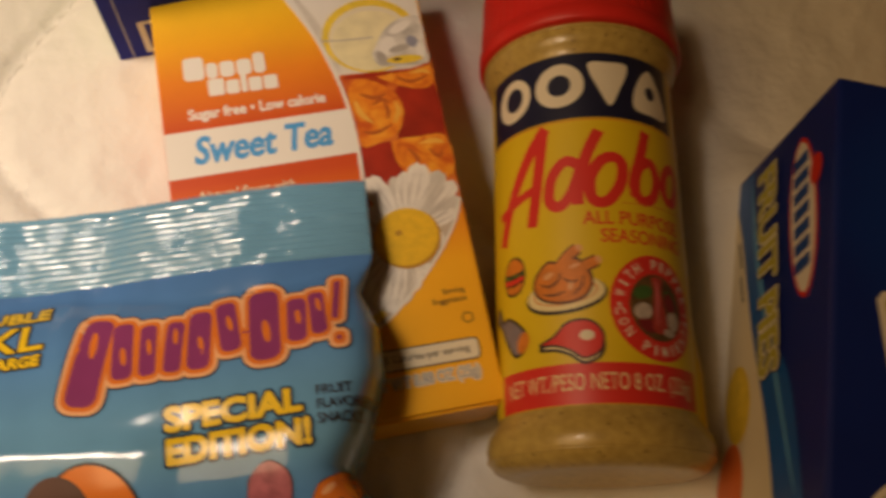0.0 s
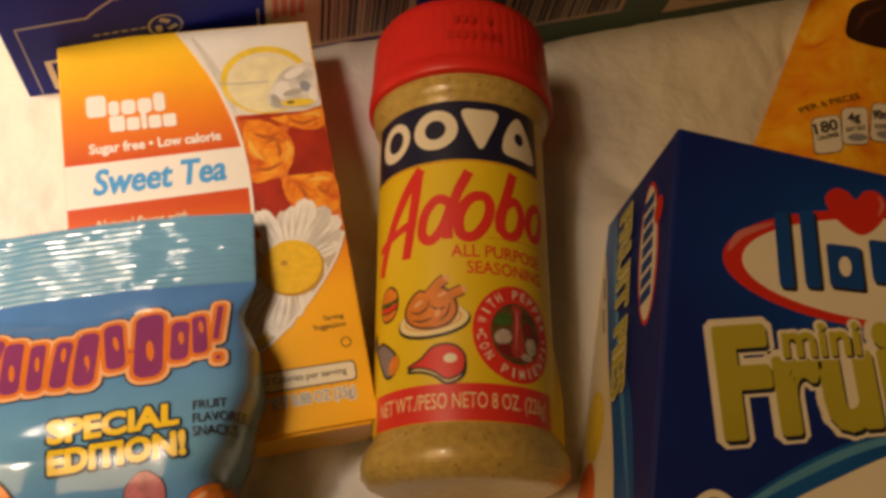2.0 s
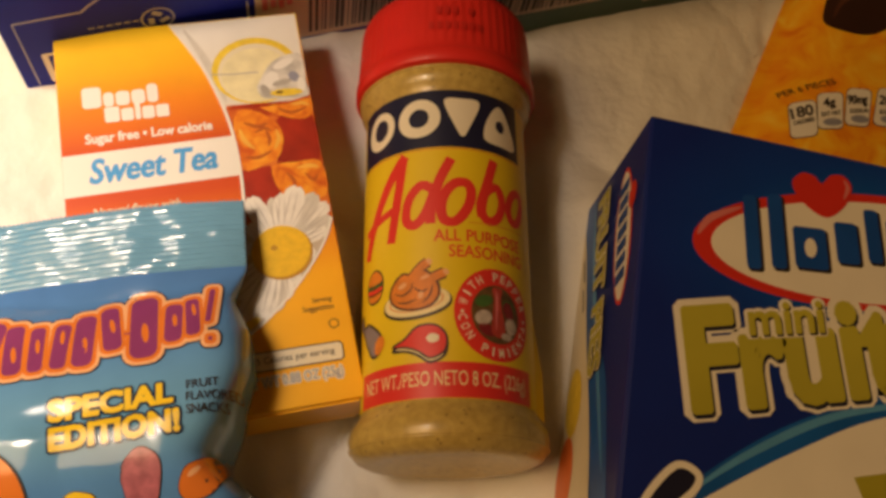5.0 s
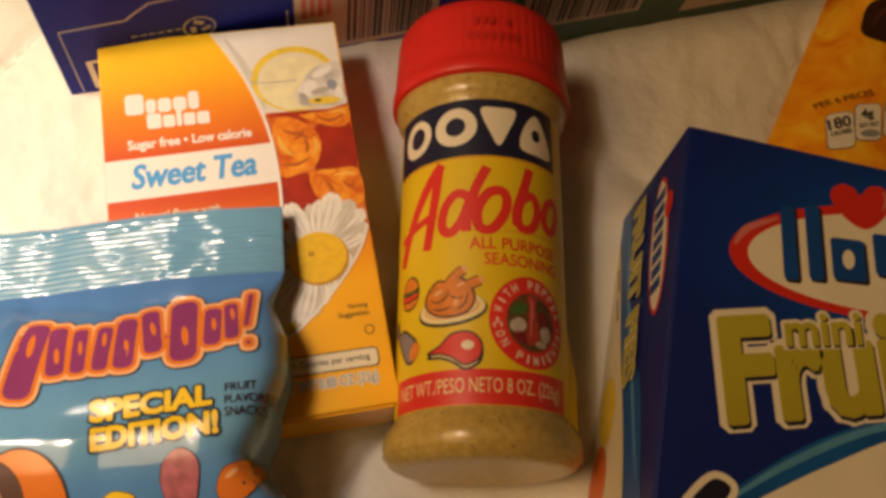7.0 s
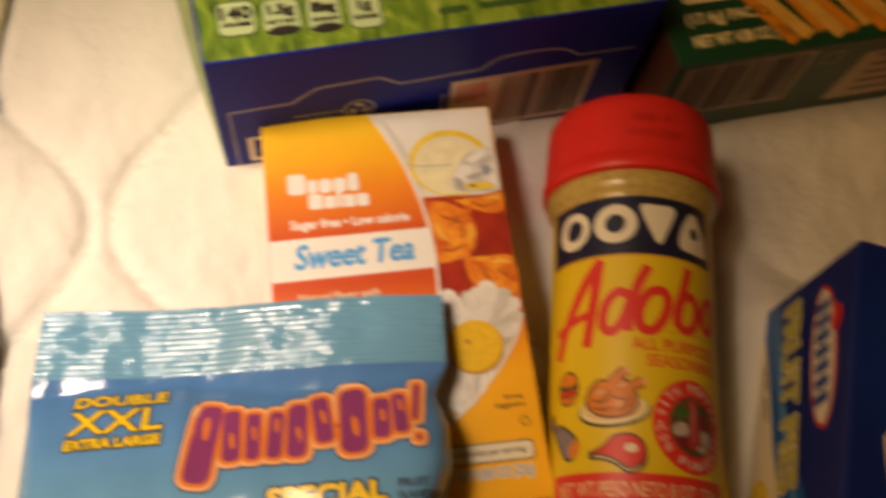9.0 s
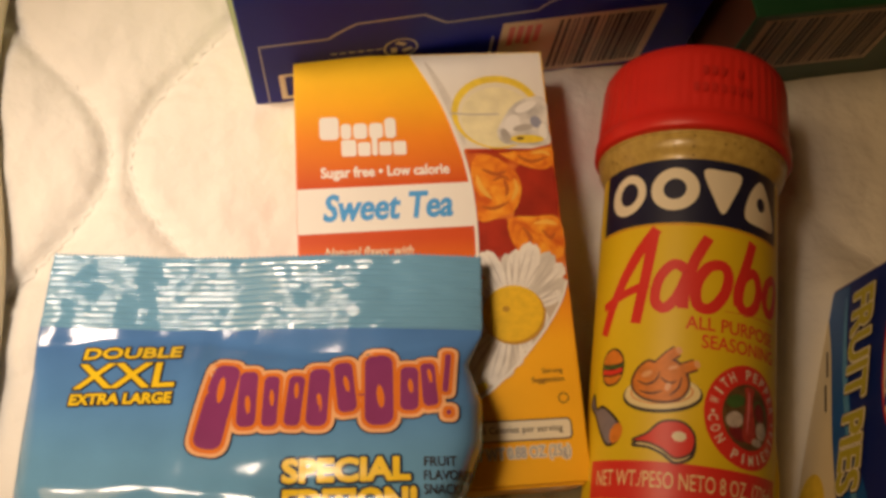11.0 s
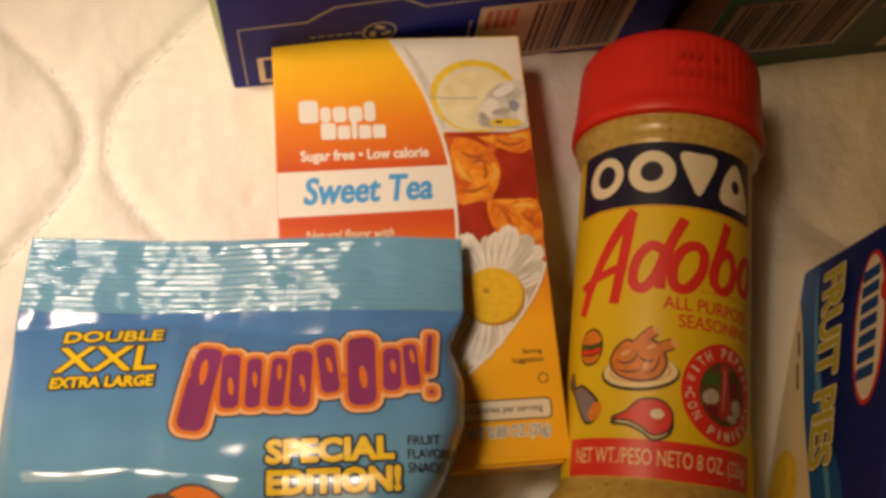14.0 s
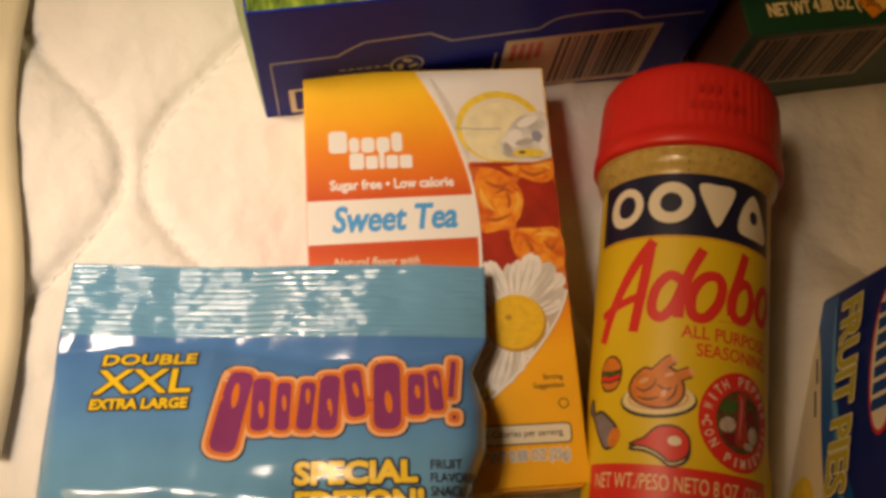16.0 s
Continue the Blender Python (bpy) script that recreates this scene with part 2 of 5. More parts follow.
def poly(points, bm=None):
    bm = bm or bmesh.new()
    f = bm.faces.new([bm.verts.new((x, y, 0)) for x, y in points])
    f.normal_update()
    if f.normal.z < 0:
        f.normal_flip()
    bmesh.ops.triangulate(bm, faces=[f])
    return bm


def ellipse(x, y, a, b, turn=0, n=36):
    c, s = math.cos(radians(turn)), math.sin(radians(turn))
    return [(x + a * math.cos(t) * c - b * math.sin(t) * s, y + a * math.cos(t) * s + b * math.sin(t) * c) for t in (2 * math.pi * i / n for i in range(n))]


def round_rect(x0, x1, y0, y1, r, turn=0):
    out, cx, cy = [], (x0 + x1) / 2, (y0 + y1) / 2
    for ox, oy, a0 in ((x1 - r, y1 - r, 0), (x0 + r, y1 - r, 90), (x0 + r, y0 + r, 180), (x1 - r, y0 + r, 270)):
        for k in range(5):
            a = radians(a0 + 22.5 * k)
            out.append((ox + r * math.cos(a), oy + r * math.sin(a)))
    c, s = math.cos(radians(turn)), math.sin(radians(turn))
    return [(cx + (x - cx) * c - (y - cy) * s, cy + (x - cx) * s + (y - cy) * c) for x, y in out]


def ring(outer, inner, bm=None):
    bm = bm or bmesh.new()
    a = [bm.verts.new((x, y, 0)) for x, y in outer]
    b = [bm.verts.new((x, y, 0)) for x, y in inner]
    n = len(a)
    for i in range(n):
        f = bm.faces.new((a[i], a[(i + 1) % n], b[(i + 1) % n], b[i]))
        f.normal_update()
        if f.normal.z < 0:
            f.normal_flip()
    return bm


def stroke(line, width, bm=None, closed=False, taper=False):
    """A flat ribbon along a line."""
    bm = bm or bmesh.new()
    n = len(line)
    drop = min([v.co.z for v in bm.verts] or [8e-6]) - 8e-6
    pairs = []
    for i, (x, y) in enumerate(line):
        x0, y0 = line[(i - 1) % n] if closed or i else line[i]
        x1, y1 = line[(i + 1) % n] if closed or i < n - 1 else line[i]
        d = Vector((x1 - x0, y1 - y0))
        d = d.normalized() if d.length else Vector((1, 0))
        w = width / 2 * (math.sin(math.pi * (0.06 + 0.88 * i / (n - 1))) if taper else 1)
        pairs.append((bm.verts.new((x - d.y * w, y + d.x * w, drop)), bm.verts.new((x + d.y * w, y - d.x * w, drop))))
    for i in range(n if closed else n - 1):
        (a, b), (c, d) = pairs[i], pairs[(i + 1) % n]
        f = bm.faces.new((b, d, c, a))
        f.normal_update()
        if f.normal.z < 0:
            f.normal_flip()
    return bm


def glyphs(body, shear, bold):
    cu = bpy.data.curves.new("words", "FONT")
    cu.body, cu.size, cu.shear, cu.offset = body, 1.0, shear, bold
    cu.resolution_u = 3
    ob = bpy.data.objects.new("words", cu)
    me = bpy.data.meshes.new_from_object(ob)
    bm = bmesh.new()
    bm.from_mesh(me)
    bpy.data.objects.remove(ob)
    bpy.data.curves.remove(cu)
    bpy.data.meshes.remove(me)
    return bm


def words(body, x0, x1, y0, y1, shear=0.0, bold=0.0, turn=0.0, edge=0.0):
    """Lettering in the built-in font, fitted into a rectangle, then turned about its lower left corner. edge: metres by which it is thickened."""
    bm = glyphs(body, shear, min(bold, 0.012))
    xs, ys = [v.co.x for v in bm.verts], [v.co.y for v in bm.verts]
    ax, bx, ay, by = min(xs), max(xs), min(ys), max(ys)
    c, s = math.cos(radians(turn)), math.sin(radians(turn))
    for v in bm.verts:
        x, y = (v.co.x - ax) / (bx - ax) * (x1 - x0), (v.co.y - ay) / (by - ay) * (y1 - y0)
        v.co = (x0 + x * c - y * s, y0 + x * s + y * c, 0)
    if edge:
        rim = [(e.verts[0].co.copy(), e.verts[1].co.copy()) for e in bm.edges if len(e.link_faces) == 1]
        for k, (a, b) in enumerate(rim):
            d = (b - a)
            if d.length < 1e-9:
                continue
            d = d.normalized() * edge
            n = Vector((-d.y, d.x, 0))
            up = Vector((0, 0, -1e-6 * (k % 9 + 1)))
            bm.faces.new([bm.verts.new(p + up) for p in (a - d * 0.9 - n * 0.45, a - d * 0.45 - n, b + d * 0.45 - n, b + d * 0.9 - n * 0.45, b + d * 0.9 + n * 0.45, b + d * 0.45 + n, a - d * 0.45 + n, a - d * 0.9 + n * 0.45)])
    for f in bm.faces:
        f.normal_update()
        if f.normal.z < 0:
            f.normal_flip()
    return bm


def moved(bm, dx=0.0, dy=0.0, dz=0.0):
    for v in bm.verts:
        v.co += Vector((dx, dy, dz))
    return bm


def bent(bm, fn, step_x=0.0, step_y=0.0):
    """Cuts a flat shape into narrow strips, then lays it on a curved surface."""
    for axis, step in ((0, step_x), (1, step_y)):
        if not step or not bm.verts:
            continue
        lo, hi = min(v.co[axis] for v in bm.verts), max(v.co[axis] for v in bm.verts)
        k = math.ceil(lo / step)
        while k * step < hi:
            no = Vector((1, 0, 0)) if axis == 0 else Vector((0, 1, 0))
            bmesh.ops.bisect_plane(bm, geom=bm.verts[:] + bm.edges[:] + bm.faces[:], plane_co=no * (k * step), plane_no=no, dist=1e-7)
            k += 1
    for v in bm.verts:
        v.co = fn(v.co.x, v.co.y, v.co.z)
    return bm


def lathe(profile, n=64, ribs=0, depth=0.0, rib_range=(0, 0)):
    """Turned about the local y axis: profile of (along, radius)."""
    bm = bmesh.new()
    rows = []
    for s, r in profile:
        row = []
        for i in range(n):
            a = 2 * math.pi * i / n
            rr = r - (depth * (0.5 + 0.5 * math.cos(a * ribs)) if ribs and rib_range[0] <= s <= rib_range[1] else 0)
            row.append(bm.verts.new((rr * math.sin(a), s, rr * math.cos(a))))
        rows.append(row)
    for a, b in zip(rows, rows[1:]):
        for i in range(n):
            bm.faces.new((a[i], a[(i + 1) % n], b[(i + 1) % n], b[i]))
    bm.faces.new(rows[0][::-1])
    bm.faces.new(rows[-1])
    bmesh.ops.recalc_face_normals(bm, faces=bm.faces[:])
    return bm


# ---------------------------------------------------------------- room and bed
def wall(name, x0, x1, y0, y1, z0, z1, material):
    me = bpy.data.meshes.new(name)
    bm = block(x0, x1, y0, y1, z0, z1, 0)
    bm.to_mesh(me)
    bm.free()
    me.materials.append(material)
    return tagged(new(name, me), kind="structure")


wall("floor", -2.0, 2.0, -2.0, 2.0, -0.70, -0.60, WOOD)
wall("ceiling", -2.0, 2.0, -2.0, 2.0, 1.90, 2.00, WALL)
wall("wall_west", -2.1, -2.0, -2.0, 2.0, -0.60, 1.90, WALL)
wall("wall_east", 2.0, 2.1, -2.0, 2.0, -0.60, 1.90, WALL)
wall("wall_south", -2.0, 2.0, -2.1, -2.0, -0.60, 1.90, WALL)
wall("wall_north", -2.0, 2.0, 2.0, 2.1, -0.60, 1.90, WALL)

JAR = pose(0.0602, -0.0294, 0.0215, 0, 0, -11.5)
JAR_INV = JAR.inverted()


def seam_x(i, y):
    return -0.0795 + 0.056 * i - 0.0245 * (-1) ** i * math.cos(2 * math.pi * (y - 0.112) / 0.165)


def quilt_z(x, y):
    i0 = round((x + 0.0795) / 0.056)
    d = 1.0
    for i in range(i0 - 1, i0 + 2):
        slope = (seam_x(i, y + 0.001) - seam_x(i, y - 0.001)) / 0.002
        d = min(d, abs(x - seam_x(i, y)) / math.sqrt(1 + slope * slope))
    near = 1 - 0.75 * min(1, max(0, (x - 0.06) / 0.05))
    z = near * (-0.0030 * math.exp(-(d / 0.0028) ** 2) - 0.0024 * math.exp(-(d / 0.011) ** 2))
    z += near * 0.0005 * math.sin(2 * math.pi * y / 0.0072 + 5 * noise.noise((x * 30, y * 40, 9.0))) * math.exp(-(d / 0.008) ** 2)
    z += near * 0.0010 * (0.3 - abs(noise.noise((x * 11 + y * 9, y * 46 - x * 8, 6.4))))
    z += 0.0024 * noise.noise((x * 16, y * 16, 3.1)) + (0.4 + 0.6 * near) * 0.0015 * noise.noise((x * 55, y * 42, 7.7)) + 0.0009 * (0.35 - abs(noise.noise((x * 28 + 3, y * 36, 1.3)))) + 0.0008 * noise.noise((x * 140, y * 100, 2.2))
    fold = abs(y - 0.058 - 0.004 * math.sin(x * 40) - 0.03 * (x + 0.1) * 0.3)
    if -0.16 < x < -0.05:
        z -= 0.0007 * math.exp(-(fold / 0.0012) ** 2)
    q = JAR_INV @ Vector((x, y, 0))
    if -0.03 < q.y < 0.18:
        z -= 0.0085 * math.exp(-(q.x / 0.03) ** 4) * min(1, (q.y + 0.03) / 0.02, (0.18 - q.y) / 0.02)
    px, py = 0.9304 * (x - 0.1313) - 0.3665 * (y - 0.0484), 0.3665 * (x - 0.1313) + 0.9304 * (y - 0.0484)
    k = min(1, max(0, (px + 0.022) / 0.024)) * min(1, max(0, (0.025 - py) / 0.025))
    z += (0.0105 - 0.6 * z) * k * k * (3 - 2 * k)
    return BED + z


def bed_cover():
    pad = thing("mattress_pad", pose(0, 0, BED), "white quilted cotton mattress pad with wavy zigzag stitching on a bed", "bedding")
    xs = np.concatenate([np.linspace(-0.95, -0.24, 20), np.arange(-0.22, 0.30, 0.002), np.linspace(0.31, 0.95, 18)])
    ys = np.concatenate([np.linspace(-0.95, -0.16, 20), np.arange(-0.14, 0.30, 0.002), np.linspace(0.31, 0.95, 18)])
    verts = [(x, y, quilt_z(x, y) - BED) for y in ys for x in xs]
    n = len(xs)
    faces = [(j * n + i, j * n + i + 1, (j + 1) * n + i + 1, (j + 1) * n + i) for j in range(len(ys) - 1) for i in range(n - 1)]
    me = bpy.data.meshes.new("cover")
    me.from_pydata(verts, [], faces)
    me.materials.append(QUILT)
    for p in me.polygons:
        p.use_smooth = True
    ob = new("cover", me)
    ob.parent = pad
    # zigzag stitches along the seams
    bm = bmesh.new()
    for i in range(-2, 6):
        y, side = -0.12, 1
        while y < 0.28:
            x, y2 = seam_x(i, y), y + 0.0022
            a = Vector((x - 0.0009 * side, y, quilt_z(x, y) - BED + 0.0005))
            b = Vector((seam_x(i, y2) + 0.0009 * side, y2, quilt_z(seam_x(i, y2), y2) - BED + 0.0005))
            d = (b - a).normalized()
            w = Vector((-d.y, d.x, 0)) * 0.00028
            vs = [bm.verts.new(p) for p in (a - w, a + w, b + w, b - w, (a + b) / 2 + Vector((0, 0, 0.00015)))]
            for k in range(4):
                bm.faces.new((vs[k], vs[(k + 1) % 4], vs[4]))
            y, side = y2, -side
    bmesh.ops.recalc_face_normals(bm, faces=bm.faces[:])
    tagged(part("stitching", bm, THREAD, pad, "white zigzag stitching"), kind="stuff")
    mattress = thing("mattress", pose(0, 0, -0.6), "white mattress under a quilted pad", "mattress")
    part("core", block(-0.95, 0.95, -0.95, 0.95, 0.0, 0.575, 0.02), QUILT, mattress)


bed_cover()


# ---------------------------------------------------------------- drink mix carton
def tea_carton():
    ox, oy, top = 0.0457, 0.0091, 0.026
    box = thing("drink_mix_box", pose(-ox, -oy, BED), "orange and yellow sweet tea drink mix carton lying flat", "food box")
    card = part("carton", block(0, 0.0833, 0, 0.1421, 0, top), TEA_CARD, box)

    def put(name, bm, material, layer=1, label=""):
        part(name, moved(bm, ox, oy, top + 0.00003 * layer), material, card, label)

    c1 = curve([(-0.0067, 0.1325), (-0.0018, 0.1232), (0.0030, 0.1128), (0.0063, 0.1020), (0.0085, 0.0930), (0.0098, 0.0823), (0.0101, 0.0711), (0.0096, 0.0600), (0.0079, 0.0468), (0.0045, 0.0370), (-0.0010, 0.0284), (-0.0103, 0.0184), (-0.0201, 0.0115), (-0.0343, 0.0069), (-0.0450, 0.0056)], 5)
    c2 = curve([(-0.0450, 0.0011), (-0.0345, 0.0014), (-0.0206, 0.0042), (-0.0062, 0.0097), (0.0067, 0.0165), (0.0170, 0.0245), (0.0269, 0.0348), (0.0339, 0.0445), (0.0370, 0.0518)], 5)
    put("picture_ground", poly(c1 + c2 + [(0.0370, 0.1325)]), PHOTO, 1, "white and grey picture swoosh")
    put("swoosh_line", stroke(c1, 0.0010), WHITE, 12)
    put("swoosh_line", stroke(c2, 0.0008), WHITE, 12)
    put("swoosh_grey", stroke(curve([(-0.0445, 0.0034), (-0.0340, 0.0042), (-0.0200, 0.0078), (-0.0085, 0.0138), (0.0010, 0.0215)]), 0.0034, taper=True), GREY_WASH, 2, "grey swoosh wash")
    put("corner_wash", stroke(curve([(-0.0022, 0.1300), (0.0030, 0.1190), (0.0066, 0.1085), (0.0090, 0.0990)]), 0.0028, taper=True), PETAL_SHADE, 1.5)
    # glass of iced tea
    drink = [(x, y) for x, y in c1 if 0.050 < y < 0.0975]
    put("glass_of_tea", poly([(x + 0.0004, y) for x, y in drink] + [(0.0370, 0.050), (0.0370, 0.0985), (0.0306, 0.0971), (0.0172, 0.0976), (0.0089, 0.0979)]), TEA_DRINK, 2, "printed glass of iced tea")
    put("tea_cube", poly(curve([(0.0249, 0.0906), (0.0310, 0.0922), (0.0369, 0.0901), (0.0367, 0.0740), (0.0300, 0.0726), (0.0224, 0.0736), (0.0257, 0.0817)], 3, True)), DEEP_TEA, 2.6, "deep red tea print")
    put("tea_cube", poly([(0.0100, 0.0728), (0.0200, 0.0733), (0.0222, 0.0630), (0.0190, 0.0560), (0.0097, 0.0560)]), DEEP_TEA, 2.8)
    for pts in ([(0.0190, 0.0968), (0.0290, 0.0960), (0.0369, 0.0972), (0.0367, 0.0912), (0.0324, 0.0896), (0.0251, 0.0923)],
                [(0.0104, 0.0925), (0.0165, 0.0953), (0.0240, 0.0897), (0.0259, 0.0834), (0.0236, 0.0766), (0.0190, 0.0741), (0.0103, 0.0735)],
                [(0.0207, 0.0728), (0.0290, 0.0735), (0.0369, 0.0725), (0.0369, 0.0600), (0.0272, 0.0600), (0.0216, 0.0640)]):
        put("ice_cube", poly(curve(pts, 3, True)), AMBER_CUBE, 4 + 10 * pts[0][0], "amber ice cube print")
    for line, w in (([(0.0135, 0.0905), (0.0180, 0.0885), (0.0215, 0.0895)], 0.0014), ([(0.0168, 0.0862), (0.0200, 0.0876), (0.0222, 0.0862)], 0.0012), ([(0.0204, 0.0868), (0.0212, 0.0835), (0.0206, 0.0806)], 0.0012), ([(0.0125, 0.0775), (0.0165, 0.0768), (0.0215, 0.0788)], 0.0012),
                    ([(0.0255, 0.0948), (0.0300, 0.0925), (0.0355, 0.0940)], 0.0012), ([(0.0250, 0.0700), (0.0270, 0.0665), (0.0262, 0.0630)], 0.0013), ([(0.0310, 0.0690), (0.0335, 0.0660), (0.0350, 0.0680)], 0.0012)):
        put("cube_line", stroke(curve(line), w, taper=True), RUST_INK, 5)
    for line, w in (([(0.0118, 0.0885), (0.0128, 0.0840), (0.0160, 0.0800)], 0.0018), ([(0.0238, 0.0868), (0.0243, 0.0830), (0.0222, 0.0790)], 0.0014), ([(0.0285, 0.0712), (0.0330, 0.0715), (0.0360, 0.0705)], 0.0016), ([(0.0300, 0.0955), (0.0340, 0.0958), (0.0365, 0.0945)], 0.0014)):
        put("cube_shine", stroke(curve(line), w, taper=True), GOLD_INK, 5)
    put("tea_line", stroke(curve([(0.0092, 0.0966), (0.0172, 0.0966), (0.0240, 0.0963)]), 0.0014, taper=True), DEEP_TEA, 5)
    # lemon slice behind the glass rim
    put("lemon_slice", poly(ellipse(0.0203, 0.1108, 0.0150, 0.0134)), LEMON, 2)
    put("lemon_pith", poly(ellipse(0.0203, 0.1098, 0.0130, 0.0118)), CREAM, 3)
    put("lemon_flesh", poly(ellipse(0.0203, 0.1090, 0.0120, 0.0107)), LEMON_FLESH, 4.5)
    for k in range(9):
        a = radians(5 + 21 * k)
        put("lemon_line", stroke([(0.0203 + 0.002 * math.cos(a), 0.1075 + 0.002 * math.sin(a)), (0.0203 + 0.0118 * math.cos(a), 0.1085 + 0.0112 * math.sin(a))], 0.0005, taper=True), CREAM, 5)
    put("glass_rim", stroke(curve([(0.0050, 0.1107), (0.0120, 0.1100), (0.0209, 0.1098)]), 0.0005), GREY_WASH, 6)
    put("ice_cube", poly(curve([(0.0212, 0.1064), (0.0254, 0.1124), (0.0308, 0.1155), (0.0367, 0.1150), (0.0369, 0.1046), (0.0367, 0.0985), (0.0300, 0.0985), (0.0219, 0.0992), (0.0198, 0.1030)], 4, True)), ICE, 7, "clear ice cube print")
    for k, (x, y, a, b, t, m) in enumerate(((0.0329, 0.1066, 0.0018, 0.0022, 20, SLATE), (0.0300, 0.1122, 0.0040, 0.0016, 24, WHITE), (0.0250, 0.1062, 0.0024, 0.0034, -30, WHITE), (0.0350, 0.1030, 0.0014, 0.0030, 0, WHITE), (0.0285, 0.1046, 0.0034, 0.0012, 10, GREY_WASH),
                             (0.0225, 0.1020, 0.0014, 0.0026, 20, GREY_WASH), (0.0295, 0.1005, 0.0056, 0.0015, -2, LEMON), (0.0272, 0.1008, 0.0013, 0.0005, 0, BROWN_BOX))):
        put("ice_shine", poly(ellipse(x, y, a, b, t, 20)), m, 8 + 0.3 * k)
    # daisy
    dx, dy = 0.0191, 0.0422
    for k, (tx, ty, wide) in enumerate(((0.0191, 0.0617, 0.0052), (0.0116, 0.0628, 0.0070), (0.0226, 0.0628, 0.0060), (0.0333, 0.0612, 0.0066), (0.0275, 0.0648, 0.0078), (0.0368, 0.0572, 0.0060), (0.0369, 0.0520, 0.0050), (0.0352, 0.0478, 0.0044), (0.0300, 0.0398, 0.0052), (0.0262, 0.0352, 0.0056),
                                        (0.0221, 0.0300, 0.0060), (0.0185, 0.0255, 0.0058), (0.0149, 0.0222, 0.0056), (0.0106, 0.0200, 0.0058), (0.0036, 0.0205, 0.0066), (0.0072, 0.0262, 0.0050), (0.0005, 0.0278, 0.0056), (0.0024, 0.0334, 0.0052), (0.0070, 0.0448, 0.0050), (0.0098, 0.0530, 0.0056))):
        length, a = math.hypot(tx - dx, ty - dy), math.atan2(ty - dy, tx - dx)
        pts = []
        for t, w in ((0.25, 0.35), (0.5, 0.85), (0.75, 1.0), (0.92, 0.75), (1.0, 0.2), (0.97, -0.1), (0.99, -0.35), (0.92, -0.8), (0.75, -1.0), (0.5, -0.85), (0.25, -0.35)):
            u, v = t * length, w * wide / 2
            pts.append((min(0.0370, dx + u * math.cos(a) - v * math.sin(a)), dy + u * math.sin(a) + v * math.cos(a)))
        put("petal", poly(pts), (PETAL, PETAL_SHADE)[k % 3 == 0], 6 + (k % 5) * 0.5)
        if length > 0.012:
            for b0 in (0.10, -0.08):
                ends = [(min(0.0368, dx + t * length * math.cos(a + b0 * q)), dy + t * length * math.sin(a + b0 * q)) for t, q in ((0.42, 1.0), (0.65, 0.8), (0.9, 0.5))]
                put("petal_line", stroke(ends, 0.00045, taper=True), PETAL_LINE, 9)
    put("daisy_shade", poly(ellipse(dx + 0.0004, dy - 0.0006, 0.0098, 0.0092, 20)), DAISY_DIMPLE, 9.5)
    put("daisy_eye", poly(ellipse(dx, dy, 0.0095, 0.0088, 20)), DAISY, 10, "yellow daisy eye")
    put("daisy_dimple", poly(ellipse(dx - 0.0020, dy + 0.0014, 0.0011, 0.0009)), DAISY_DIMPLE, 11)
    for pts, m in (([(-0.0011, 0.0265), (0.0037, 0.0272), (0.0052, 0.0213), (-0.0008, 0.0179), (-0.0064, 0.0201)], LEMON_FLESH), ([(-0.0075, 0.0178), (0.0009, 0.0164), (0.0088, 0.0192), (0.0080, 0.0215), (0.0000, 0.0192)], LEMON), ([(-0.0100, 0.0138), (-0.0060, 0.0135), (-0.0040, 0.0112), (-0.0085, 0.0114)], LEMON)):
        put("lemon_wedge", poly(curve(pts, 4, True)), m, 3)
    # band and lettering
    put("white_band", poly([(-0.0455, 0.0705), (0.0096, 0.0712), (0.0097, 0.0790), (0.0090, 0.0862), (-0.0455, 0.0856)]), WHITE, 4, "white title band")
    put("lettering", words("Sweet Tea", -0.0372, 0.0030, 0.0746, 0.0832, 0.22, 0.0, 0.6, 0.00036), SKYBLUE, 5, "blue title lettering")
    put("lettering", words("Sugar free \u2022 Low calorie", -0.0377, 0.0030, 0.0882, 0.0927, 0.0, 0.0, 0.3, 0.00014), WHITE, 4, "white lettering")
    put("lettering", words("Natural flavor with", -0.0374, -0.0100, 0.0627, 0.0658, 0.25, 0.008), CREAM, 4)
    put("lettering", words("other natural flavor", -0.0374, -0.0086, 0.0592, 0.0623, 0.25, 0.008), CREAM, 4)
    put("lettering", words("Drink Mix", -0.0375, -0.0165, 0.0505, 0.0552, 0.0, 0.0, 0, 0.0002), WHITE, 4, "white lettering")
    put("lettering", words("Serving", 0.0262, 0.0324, 0.0227, 0.0248, 0, 0.01), DARK, 4)
    put("lettering", words("Suggestion", 0.0228, 0.0326, 0.0200, 0.0222, 0, 0.01), DARK, 4)
    put("stamp_mark", ring(ellipse(0.0318, 0.0155, 0.0016, 0.0016), ellipse(0.0318, 0.0155, 0.0013, 0.0013)), DARK, 4)
    put("calorie_frame", poly(round_rect(0.0036, 0.0334, 0.0035, 0.0098, 0.0016, -0.5)), DARK, 4)
    put("calorie_panel", poly(round_rect(0.0040, 0.0330, 0.0039, 0.0094, 0.0013, -0.5)), CREAM, 5, "cream calorie panel")
    put("lettering", words("5 Calories per serving", 0.0065, 0.0305, 0.0054, 0.0081, 0, 0.008, -0.4), DARK, 6)
    put("lettering_edge", words("10 PACKETS\u00b7NET WT 0.88 OZ (25g)", -0.0174, 0.0321, -0.0025, 0.0016, 0, 0.0, 0.4, 0.0004), CREAM, 4)
